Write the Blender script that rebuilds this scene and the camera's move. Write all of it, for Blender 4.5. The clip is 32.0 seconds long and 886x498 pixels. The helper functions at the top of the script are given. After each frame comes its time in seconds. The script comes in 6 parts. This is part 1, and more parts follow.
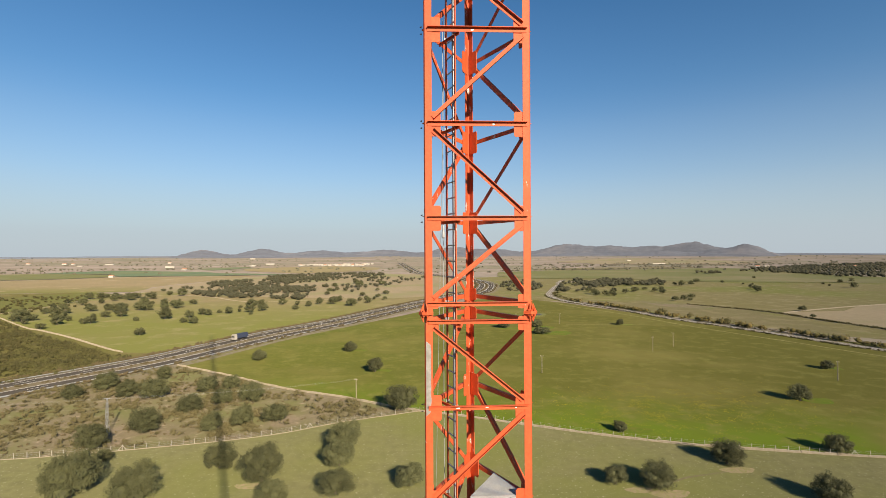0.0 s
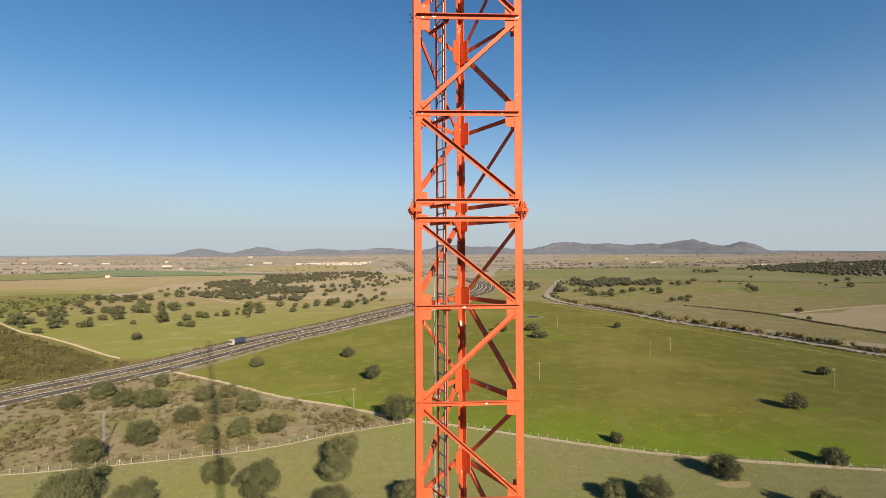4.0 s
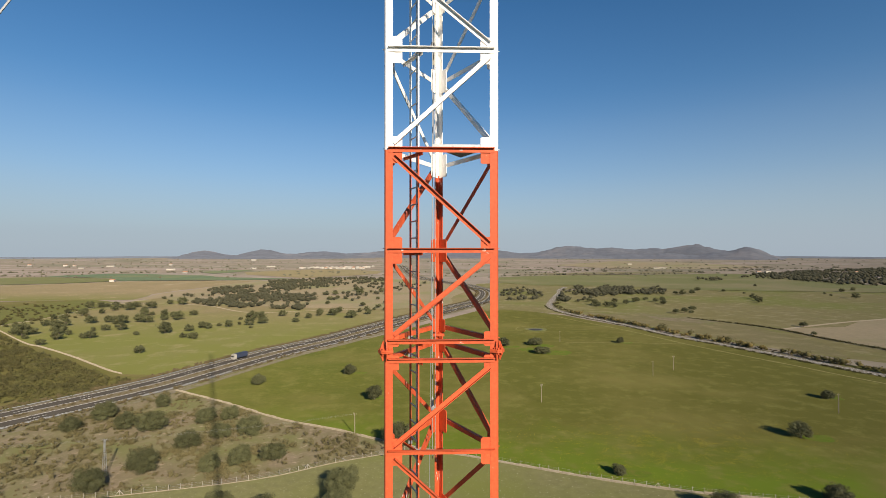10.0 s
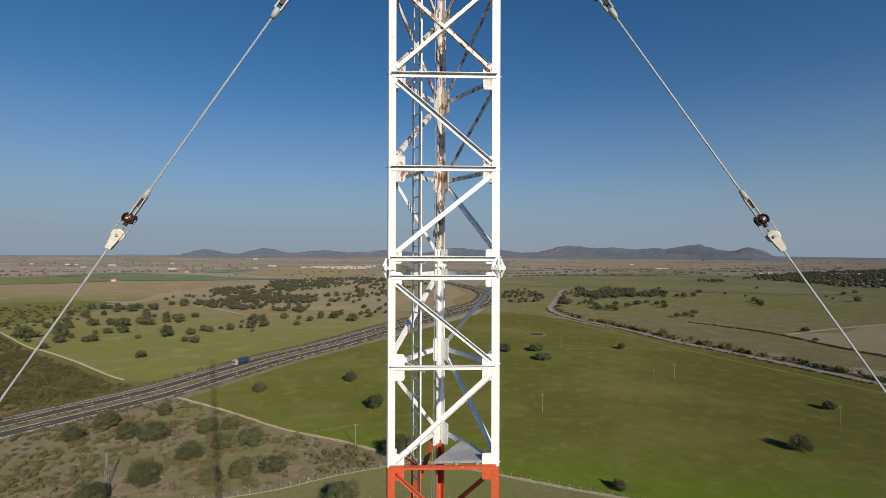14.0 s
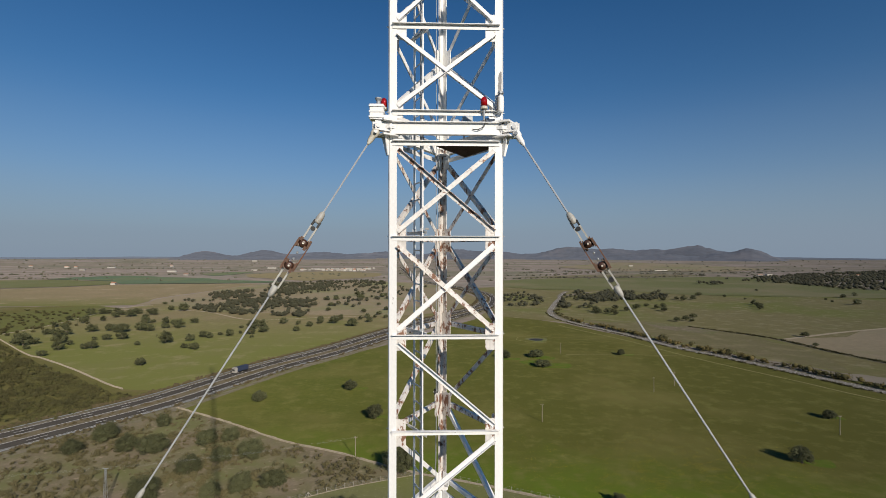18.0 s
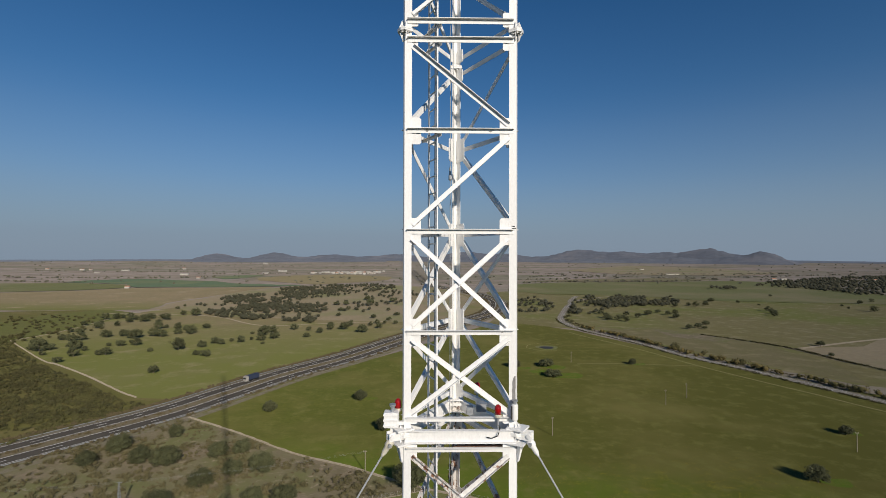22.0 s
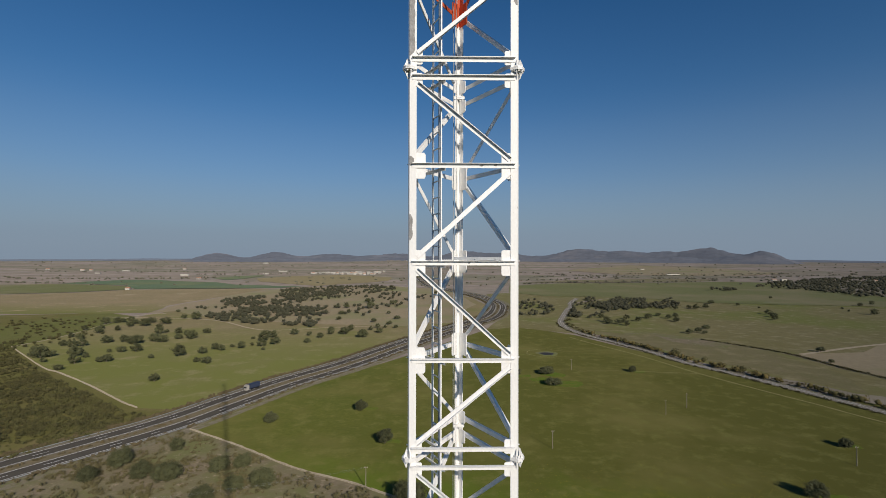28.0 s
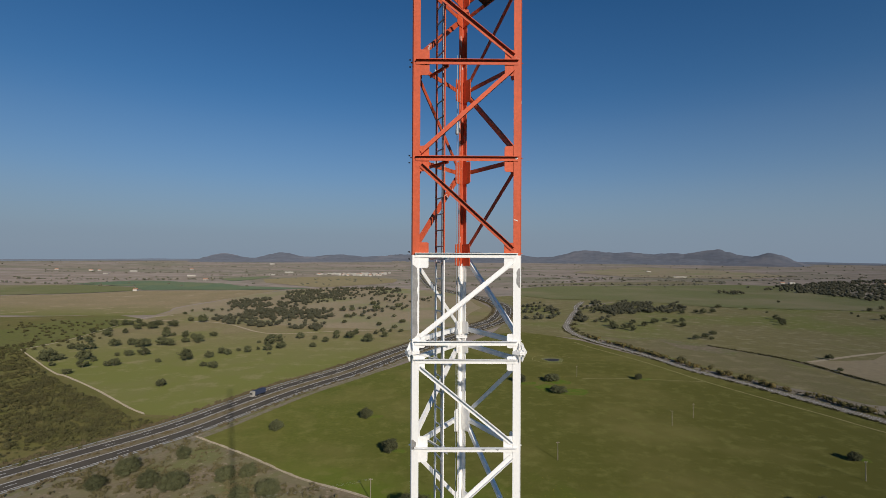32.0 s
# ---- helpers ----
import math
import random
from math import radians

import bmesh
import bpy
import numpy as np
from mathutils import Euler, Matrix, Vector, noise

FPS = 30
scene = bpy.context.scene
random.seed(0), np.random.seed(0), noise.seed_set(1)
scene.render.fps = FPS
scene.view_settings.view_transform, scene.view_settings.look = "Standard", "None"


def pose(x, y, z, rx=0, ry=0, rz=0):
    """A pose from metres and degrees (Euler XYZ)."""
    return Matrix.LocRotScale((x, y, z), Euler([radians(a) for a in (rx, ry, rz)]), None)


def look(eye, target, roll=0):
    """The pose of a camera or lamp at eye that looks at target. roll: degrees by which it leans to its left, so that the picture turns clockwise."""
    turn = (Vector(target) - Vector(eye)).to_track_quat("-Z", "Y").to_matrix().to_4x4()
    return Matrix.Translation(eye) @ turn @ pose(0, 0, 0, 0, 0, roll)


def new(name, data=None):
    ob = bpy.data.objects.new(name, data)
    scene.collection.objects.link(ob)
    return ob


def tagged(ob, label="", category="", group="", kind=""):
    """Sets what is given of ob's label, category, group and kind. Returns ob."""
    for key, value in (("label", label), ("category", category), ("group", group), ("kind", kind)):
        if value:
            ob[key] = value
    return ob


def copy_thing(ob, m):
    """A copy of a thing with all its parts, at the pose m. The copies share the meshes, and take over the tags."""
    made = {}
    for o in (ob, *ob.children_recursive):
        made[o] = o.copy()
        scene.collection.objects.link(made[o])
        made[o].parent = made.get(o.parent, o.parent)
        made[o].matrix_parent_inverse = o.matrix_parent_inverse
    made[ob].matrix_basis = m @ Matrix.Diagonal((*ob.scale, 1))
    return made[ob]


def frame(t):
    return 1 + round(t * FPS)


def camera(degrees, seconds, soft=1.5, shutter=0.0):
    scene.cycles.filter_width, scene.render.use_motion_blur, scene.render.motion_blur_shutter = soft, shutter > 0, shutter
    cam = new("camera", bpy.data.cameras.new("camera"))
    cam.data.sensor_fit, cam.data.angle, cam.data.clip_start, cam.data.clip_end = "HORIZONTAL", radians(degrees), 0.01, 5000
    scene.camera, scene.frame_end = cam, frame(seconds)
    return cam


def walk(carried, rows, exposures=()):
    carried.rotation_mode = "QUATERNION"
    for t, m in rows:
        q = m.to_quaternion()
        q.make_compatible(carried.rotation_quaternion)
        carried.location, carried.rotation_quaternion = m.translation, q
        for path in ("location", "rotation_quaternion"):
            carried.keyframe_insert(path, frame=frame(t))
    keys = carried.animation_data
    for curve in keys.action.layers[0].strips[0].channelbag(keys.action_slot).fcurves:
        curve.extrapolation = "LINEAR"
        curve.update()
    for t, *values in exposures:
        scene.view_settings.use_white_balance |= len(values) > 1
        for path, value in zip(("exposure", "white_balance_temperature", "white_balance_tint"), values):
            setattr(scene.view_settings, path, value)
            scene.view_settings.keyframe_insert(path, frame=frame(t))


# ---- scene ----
FIELD_OF_VIEW = 84.67
cam = camera(FIELD_OF_VIEW, 32.0, soft=0.75)

# seconds, x, y, z, tilt up, turn to the left, lean
PATH = [
    (0, -0.887, -7.689, 54.025, 0.356, -2.450, -0.265),
    (0.5, -0.940, -7.679, 54.503, 0.131, -1.004, -0.302),
    (1, -0.939, -7.651, 54.997, 0.029, -1.532, -0.425),
    (1.5, -0.882, -7.609, 55.500, 0.207, -2.692, -0.189),
    (2, -0.858, -7.590, 56.048, 0.256, -2.649, -0.140),
    (2.5, -0.862, -7.572, 56.629, 0.232, -2.696, -0.134),
    (3, -0.862, -7.550, 57.224, 0.122, -2.719, -0.264),
    (3.5, -0.823, -7.553, 57.836, 0.046, -2.727, -0.357),
    (5.5, -0.573, -7.367, 60.451, 0.356, -2.643, -0.194),
    (6, -0.541, -7.344, 61.211, 0.500, -2.789, -0.157),
    (6.5, -0.531, -7.345, 61.941, 0.330, -3.030, -0.339),
    (7, -0.464, -7.326, 62.624, 0.352, -2.470, -0.348),
    (7.5, -0.382, -7.263, 63.310, 0.389, -2.275, -0.141),
    (8, -0.337, -7.251, 63.958, 0.547, -2.893, -0.161),
    (8.5, -0.302, -7.256, 64.621, 0.352, -2.778, -0.138),
    (9, -0.288, -7.292, 65.289, 0.234, -2.507, -0.050),
    (9.5, -0.278, -7.285, 65.892, 0.291, -2.458, -0.046),
    (10, -0.275, -7.257, 66.533, 0.369, -2.330, -0.018),
    (10.5, -0.266, -7.250, 67.185, 0.402, -2.629, -0.009),
    (11, -0.266, -7.278, 67.833, 0.469, -2.393, 0.004),
    (11.5, -0.274, -7.270, 68.461, 0.345, -1.696, 0.032),
    (12, -0.299, -7.263, 69.074, 0.356, -3.088, 0.032),
    (12.5, -0.281, -7.278, 69.649, 0.410, -3.382, 0.039),
    (13, -0.249, -7.307, 70.224, 0.329, -3.591, 0.160),
    (13.5, -0.259, -7.327, 70.778, 0.212, -2.529, 0.167),
    (14, -0.292, -7.333, 71.318, 0.223, -2.172, 0.177),
    (14.5, -0.313, -7.332, 71.832, 0.236, -2.239, 0.134),
    (16.5, -0.310, -7.292, 73.789, 0.327, -1.664, 0.059),
    (17, -0.315, -7.259, 74.262, 0.309, -1.841, 0.039),
    (17.5, -0.323, -7.211, 74.738, 0.385, -1.955, 0.056),
    (18, -0.325, -7.185, 75.225, 0.340, -2.237, 0.061),
    (18.5, -0.326, -7.171, 75.735, 0.326, -2.149, 0.040),
    (19, -0.329, -7.171, 76.276, 0.338, -1.423, 0.054),
    (19.5, -0.344, -7.177, 76.862, 0.358, -1.099, 0.112),
    (20, -0.336, -7.154, 77.448, 0.482, -1.895, 0.139),
    (20.5, -0.332, -7.146, 78.025, 0.476, -1.939, 0.147),
    (21, -0.346, -7.180, 78.592, 0.492, -1.200, 0.255),
    (21.5, -0.374, -7.183, 79.145, 0.530, -1.321, 0.157),
    (22, -0.396, -7.229, 79.724, 0.599, -1.092, 0.123),
    (22.5, -0.407, -7.269, 80.293, 0.509, -1.737, -0.057),
    (23, -0.394, -7.284, 80.853, 0.453, -0.570, 0.089),
    (23.5, -0.414, -7.259, 81.459, 0.417, -0.467, 0.315),
    (24, -0.472, -7.238, 82.046, 0.545, -1.670, 0.184),
    (24.5, -0.528, -7.254, 82.603, 0.640, -1.774, -0.134),
    (25, -0.529, -7.287, 83.109, 0.531, -1.387, -0.107),
    (25.5, -0.493, -7.300, 83.617, 0.485, -1.295, 0.038),
    (27.5, -0.444, -7.466, 85.689, 0.388, -1.144, 0.113),
    (28, -0.456, -7.485, 86.218, 0.438, -1.065, 0.099),
    (28.5, -0.468, -7.454, 86.762, 0.417, -0.493, 0.082),
    (29, -0.445, -7.408, 87.302, 0.490, -0.908, 0.096),
    (29.5, -0.429, -7.399, 87.852, 0.512, -1.270, 0.199),
    (30, -0.419, -7.398, 88.411, 0.499, -1.179, 0.205),
    (30.5, -0.411, -7.413, 88.954, 0.649, -1.631, 0.139),
    (31, -0.407, -7.458, 89.505, 0.563, -0.747, 0.183),
    (31.5, -0.405, -7.500, 90.050, 0.478, 0.105, 0.268),
    (32, -0.417, -7.532, 90.591, 0.492, -0.409, 0.286),
]
EXPOSURES = [(0, 0.77, 7950, 12), (7.5, 0.76, 7950, 12), (10, 0.48, 7450, 12), (13, 0.04, 6900, 11.5), (17, -0.15, 6650, 11.5), (24, -0.28, 6550, 11.5), (32, -0.26, 6550, 11.5)]
walk(cam, [(t, pose(x, y, z, 90 + tilt, 0, turn) @ pose(0, 0, 0, 0, 0, lean)) for t, x, y, z, tilt, turn, lean in PATH], EXPOSURES)

# ---- light ----
SUN_ELEVATION, SUN_AZIMUTH = radians(25), radians(23.7)   # the sun stands behind the camera, to its right
to_sun = Vector((math.sin(SUN_AZIMUTH) * math.cos(SUN_ELEVATION), -math.cos(SUN_AZIMUTH) * math.cos(SUN_ELEVATION), math.sin(SUN_ELEVATION)))
world = bpy.data.worlds.new("sky")
scene.world = world
world.use_nodes = True
wn, wl = world.node_tree.nodes, world.node_tree.links
wn.clear()
sky = wn.new("ShaderNodeTexSky")
sky.sky_type, sky.sun_disc = "NISHITA", False
sky.sun_elevation, sky.sun_rotation = SUN_ELEVATION, radians(180) - SUN_AZIMUTH
sky.altitude, sky.air_density, sky.dust_density, sky.ozone_density = 300, 1.0, 0.5, 3.0
back = wn.new("ShaderNodeBackground")
back.inputs["Strength"].default_value = 0.073
wout = wn.new("ShaderNodeOutputWorld")
# a smooth haze: the low sky is greyer, the high sky a deeper blue
coord = wn.new("ShaderNodeTexCoord")
split = wn.new("ShaderNodeSeparateXYZ")
wl.new(coord.outputs["Generated"], split.inputs[0])


def colour_ramp(stops, smooth):
    r = wn.new("ShaderNodeValToRGB")
    r.color_ramp.interpolation = smooth
    while len(r.color_ramp.elements) < len(stops):
        r.color_ramp.elements.new(0.5)
    for k, (p, c) in enumerate(stops):
        r.color_ramp.elements[k].position = p
        r.color_ramp.elements[k].color = (*c, 1)
    wl.new(split.outputs["Z"], r.inputs[0])
    return r


tone = colour_ramp([(0.0, (0.7, 0.92, 1.14)), (0.3, (0.35, 0.8, 1.1)), (0.98, (0.27, 0.74, 1.1))], "LINEAR")
tint = wn.new("ShaderNodeMix")
tint.data_type, tint.blend_type = "RGBA", "MULTIPLY"
tint.inputs[0].default_value = 1.0
wl.new(sky.outputs[0], tint.inputs[6])
wl.new(tone.outputs[0], tint.inputs[7])
thick = colour_ramp([(0.0, (0.92, 0.92, 0.92)), (0.05, (0.82, 0.82, 0.82)), (0.14, (0.42, 0.42, 0.42)), (0.26, (0.12, 0.12, 0.12)), (0.45, (0.0, 0.0, 0.0))], "CARDINAL")
haze = wn.new("ShaderNodeMix")
haze.data_type = "RGBA"
haze.inputs[7].default_value = (3.4, 4.42, 5.75, 1)
wl.new(thick.outputs[0], haze.inputs[0])
wl.new(tint.outputs[2], haze.inputs[6])
wl.new(haze.outputs[2], back.inputs["Color"])
wl.new(back.outputs[0], wout.inputs["Surface"])
sun = new("sun", bpy.data.lights.new("sun", "SUN"))
sun.data.energy, sun.data.angle, sun.data.color = 5.0, radians(0.53), (1.0, 0.92, 0.79)
sun.matrix_world = look((0, 0, 300), Vector((0, 0, 300)) - to_sun)


# ---- materials ----
def material(name, base, second=None, scale=1.0, fine=20.0, rough=0.7, metal=0.0, bump=0.0, bump_scale=30.0, spots=None, spot_scale=3.0,
             spot_from=0.62, spot_to=0.66, vary=0.0, detail=6.0, stretch=(1, 1, 1), third=None, third_scale=0.02, third_from=0.5, third_to=0.6, world=True, gloss=0.5, grit=0.32, grit_from=0.3, grit_to=0.9, drift=None, lush=None):
    """Two colours mixed by two scales of noise, and optional patches of a third and spots of a fourth."""
    m = bpy.data.materials.new(name)
    m.use_nodes = True
    n, l = m.node_tree.nodes, m.node_tree.links
    bs = n["Principled BSDF"]
    geo = n.new("ShaderNodeNewGeometry") if world else n.new("ShaderNodeTexCoord")
    where = geo.outputs["Position"] if world else geo.outputs["Object"]
    mp = n.new("ShaderNodeMapping")
    mp.inputs["Scale"].default_value = stretch
    l.new(where, mp.inputs["Vector"])

    def noise_at(sc, det=detail, rgh=0.6):
        t = n.new("ShaderNodeTexNoise")
        t.inputs["Scale"].default_value, t.inputs["Detail"].default_value, t.inputs["Roughness"].default_value = sc, det, rgh
        l.new(mp.outputs[0], t.inputs["Vector"])
        return t.outputs["Fac"]

    def ramp(fac, a, b):
        r = n.new("ShaderNodeMapRange")
        r.inputs["From Min"].default_value, r.inputs["From Max"].default_value = a, b
        l.new(fac, r.inputs["Value"])
        return r.outputs[0]

    def mix(fac, a, b):
        x = n.new("ShaderNodeMix")
        x.data_type = "RGBA"
        if isinstance(fac, float):
            x.inputs[0].default_value = fac
        else:
            l.new(fac, x.inputs[0])
        for i, c in ((6, a), (7, b)):
            if isinstance(c, tuple):
                x.inputs[i].default_value = (*c, 1)
            else:
                l.new(c, x.inputs[i])
        return x.outputs[2]

    second = second or tuple(c * 0.75 for c in base)
    col = mix(ramp(noise_at(scale), 0.35, 0.65), base, second)
    col = mix(ramp(noise_at(fine), grit_from, grit_to), col, tuple((a + b) * grit for a, b in zip(base, second)))
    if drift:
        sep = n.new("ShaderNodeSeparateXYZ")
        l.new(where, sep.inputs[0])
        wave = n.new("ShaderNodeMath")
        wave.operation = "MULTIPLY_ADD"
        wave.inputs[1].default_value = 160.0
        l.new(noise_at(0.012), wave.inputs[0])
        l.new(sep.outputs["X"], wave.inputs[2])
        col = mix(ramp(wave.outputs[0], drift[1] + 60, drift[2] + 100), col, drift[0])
    if lush:
        dot = n.new("ShaderNodeVectorMath")
        dot.operation = "DOT_PRODUCT"
        dot.inputs[1].default_value = (*lush[1], 0)
        l.new(where, dot.inputs[0])
        edge = n.new("ShaderNodeMath")
        edge.operation = "MULTIPLY_ADD"
        edge.inputs[1].default_value = -70.0
        l.new(noise_at(0.045), edge.inputs[0])
        l.new(dot.outputs["Value"], edge.inputs[2])
        col = mix(ramp(edge.outputs[0], lush[3] - 40, lush[2] - 40), col, lush[0])
    if third:
        col = mix(ramp(noise_at(third_scale), third_from, third_to), col, third)
    if spots:
        col = mix(ramp(noise_at(spot_scale, 8.0, 0.7), spot_from, spot_to), col, spots)
    if vary:
        info = n.new("ShaderNodeObjectInfo")
        hsv = n.new("ShaderNodeHueSaturation")
        r = n.new("ShaderNodeMapRange")
        r.inputs["To Min"].default_value, r.inputs["To Max"].default_value = 1 - vary, 1 + vary
        l.new(info.outputs["Random"], r.inputs["Value"])
        l.new(r.outputs[0], hsv.inputs["Value"])
        l.new(col, hsv.inputs["Color"])
        col = hsv.outputs[0]
    l.new(col, bs.inputs["Base Color"]) if not isinstance(col, tuple) else None
    bs.inputs["Specular IOR Level"].default_value = gloss
    if rough >= 0.74 and not metal:
        bs.inputs["Diffuse Roughness"].default_value = 1.0
    bs.inputs["Roughness"].default_value, bs.inputs["Metallic"].default_value = rough, metal
    if bump:
        b = n.new("ShaderNodeBump")
        b.inputs["Strength"].default_value = bump
        b.inputs["Distance"].default_value = 0.02
        l.new(noise_at(bump_scale), b.inputs["Height"])
        l.new(b.outputs[0], bs.inputs["Normal"])
    return m


RED = material("faded orange-red paint", (0.65, 0.116, 0.043), (0.55, 0.09, 0.034), 1.3, 18, 0.6, bump=0.15, spots=(0.66, 0.58, 0.52), spot_scale=4.2, spot_from=0.66, spot_to=0.675, vary=0.08, gloss=0.3)
RED_WORN = material("flaking orange-red paint", (0.6, 0.105, 0.04), (0.5, 0.08, 0.032), 1.3, 18, 0.6, bump=0.25, spots=(0.6, 0.56, 0.53), spot_scale=4.5, spot_from=0.615, spot_to=0.63, vary=0.1, stretch=(3, 3, 0.8), gloss=0.3)
WHITE = material("white paint", (0.86, 0.855, 0.84), (0.83, 0.82, 0.8), 0.8, 40, 0.5, bump=0.12, spots=(0.4, 0.37, 0.34), spot_scale=7, spot_from=0.665, spot_to=0.685, vary=0.04, grit=0.42, stretch=(1, 1, 0.45))
WHITE_RUSTY = material("white paint with rust", (0.78, 0.75, 0.72), (0.7, 0.66, 0.61), 1.5, 16, 0.6, bump=0.3, spots=(0.2, 0.095, 0.055), spot_scale=9, spot_from=0.52, spot_to=0.56, vary=0.08, stretch=(1, 1, 0.7))
WHITE_SPOTTED = material("white paint with rust bleeding through", (0.83, 0.81, 0.78), (0.78, 0.75, 0.71), 1.5, 16, 0.6, bump=0.2, spots=(0.24, 0.11, 0.06), spot_scale=6, spot_from=0.6, spot_to=0.64, vary=0.05)
CABLE = material("galvanised cable", (0.55, 0.56, 0.58), (0.43, 0.445, 0.47), 6, 60, 0.5, 0.25)
GALVANISED = material("galvanised steel", (0.42, 0.44, 0.46), (0.33, 0.35, 0.37), 4, 40, 0.5, 0.4, bump=0.1)
BARE = material("bare weathered zinc", (0.38, 0.37, 0.36), (0.22, 0.21, 0.2), 9, 50, 0.65, 0.2, bump=0.4)
RUST = material("rust", (0.13, 0.068, 0.042), (0.22, 0.13, 0.09), 5, 30, 0.85, bump=0.4)
FLAKED = material("pinkish rust with flaking paint", (0.34, 0.17, 0.13), (0.24, 0.12, 0.09), 3, 30, 0.85, bump=0.3, spots=(0.55, 0.46, 0.42), spot_scale=7, spot_from=0.56, spot_to=0.6)
RUST_ORANGE = material("orange-brown rust", (0.24, 0.1, 0.05), (0.17, 0.075, 0.042), 6, 30, 0.85, bump=0.3)
PALE_STEEL = material("pale weathered steel paint", (0.47, 0.46, 0.42), (0.37, 0.36, 0.33), 6, 30, 0.55, bump=0.15, spots=(0.36, 0.26, 0.17), spot_scale=14, spot_from=0.62, spot_to=0.68)
PORCELAIN = material("brown porcelain", (0.05, 0.022, 0.014), (0.085, 0.04, 0.025), 14, 50, 0.38)
CREAM = material("cream painted steel", (0.72, 0.68, 0.58), (0.6, 0.55, 0.44), 6, 30, 0.5)
LENS_RED = material("red lamp glass", (0.4, 0.008, 0.008), (0.3, 0.006, 0.008), 20, 60, 0.1)
BLACK = material("black rubber", (0.02, 0.02, 0.02), None, 8, 40, 0.6)
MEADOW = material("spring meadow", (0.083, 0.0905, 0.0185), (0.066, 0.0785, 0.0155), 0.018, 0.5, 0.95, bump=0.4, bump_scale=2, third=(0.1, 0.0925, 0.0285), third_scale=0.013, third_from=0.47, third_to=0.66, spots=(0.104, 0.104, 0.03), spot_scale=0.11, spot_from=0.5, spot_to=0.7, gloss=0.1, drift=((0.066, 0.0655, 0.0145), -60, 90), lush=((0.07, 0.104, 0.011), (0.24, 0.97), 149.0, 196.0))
PASTURE = material("grazed pasture", (0.11, 0.113, 0.05), (0.127, 0.123, 0.064), 0.03, 0.4, 0.95, bump=0.6, bump_scale=2.5, third=(0.098, 0.108, 0.033), third_scale=0.011, third_from=0.45, third_to=0.62, spots=(0.26, 0.25, 0.19), spot_scale=1.3, spot_from=0.585, spot_to=0.7, gloss=0.1)
DRY = material("dry brown pasture", (0.19, 0.15, 0.094), (0.15, 0.126, 0.07), 0.012, 0.2, 0.95, third=(0.12, 0.118, 0.0501), third_scale=0.006, third_from=0.5, third_to=0.62)
OAK_PASTURE = material("pasture greener towards the motorway", (0.168, 0.137, 0.081), (0.136, 0.117, 0.06), 0.012, 0.3, 0.95, bump=0.5, bump_scale=2.5, spots=(0.16, 0.142, 0.075), spot_scale=0.05, spot_from=0.52, spot_to=0.72, gloss=0.1, third=(0.108, 0.106, 0.04), third_scale=0.016, third_from=0.48, third_to=0.64, lush=((0.1, 0.106, 0.031), (0.0, 1.0), 400.0, 560.0))
PLOUGHED = material("bare field greening at its edge", (0.19, 0.15, 0.094), (0.155, 0.13, 0.074), 0.012, 0.2, 0.95, spots=(0.215, 0.175, 0.12), spot_scale=0.02, spot_from=0.56, spot_to=0.68, gloss=0.1, lush=((0.092, 0.098, 0.028), (0.05, 1.0), 640.0, 800.0))
SCRUB_SOIL = material("scrubland soil", (0.158, 0.128, 0.095), (0.106, 0.094, 0.055), 0.12, 0.9, 0.95, bump=0.8, bump_scale=2, third=(0.094, 0.096, 0.042), third_scale=0.04, third_from=0.44, third_to=0.62, spots=(0.215, 0.175, 0.135), spot_scale=0.3, spot_from=0.56, spot_to=0.7, gloss=0.1)
HEATH_GREEN = material("bright heath grass", (0.085, 0.094, 0.026), (0.1, 0.098, 0.036), 0.03, 0.4, 0.95, bump=0.6, bump_scale=2, gloss=0.1, spots=(0.066, 0.066, 0.024), spot_scale=0.12, spot_from=0.52, spot_to=0.62)
HEATH = material("green heath ground", (0.084, 0.085, 0.025), (0.104, 0.09, 0.036), 0.04, 0.5, 0.95, bump=0.8, bump_scale=2, gloss=0.1, third=(0.118, 0.096, 0.047), third_scale=0.03, third_from=0.55, third_to=0.68)
CROP = material("blue-green young crop", (0.0757, 0.11, 0.069), (0.0926, 0.116, 0.0658), 0.006, 0.1, 0.95, gloss=0.1, third=(0.106, 0.116, 0.0627), third_scale=0.004, third_from=0.5, third_to=0.62)
ASPHALT = material("asphalt", (0.066, 0.06, 0.053), (0.05, 0.046, 0.041), 0.2, 3, 0.95, gloss=0.03)
SHOULDER = material("grey shoulder asphalt", (0.15, 0.131, 0.105), (0.115, 0.102, 0.082), 0.2, 3, 0.95, gloss=0.03)
ASPHALT_OLD = material("worn grey asphalt", (0.185, 0.17, 0.15), (0.15, 0.138, 0.122), 0.15, 2, 0.95, gloss=0.03)
VERGE = material("dry gravel verge", (0.15, 0.134, 0.104), (0.112, 0.098, 0.066), 0.3, 2, 0.95, gloss=0.1, spots=(0.0924, 0.0895, 0.043), spot_scale=0.3, spot_from=0.5, spot_to=0.6)
VERGE_WIDE = material("rough brown grass", (0.125, 0.108, 0.062), (0.105, 0.1, 0.045), 0.05, 0.6, 0.95, gloss=0.1, spots=(0.14, 0.12, 0.07), spot_scale=0.06, spot_from=0.5, spot_to=0.66)
MEDIAN = material("brown median grass", (0.125, 0.098, 0.058), (0.09, 0.075, 0.04), 0.25, 2, 0.95)
PAINT_LINE = material("white road paint", (0.78, 0.77, 0.74), (0.7, 0.69, 0.66), 1, 8, 0.7)
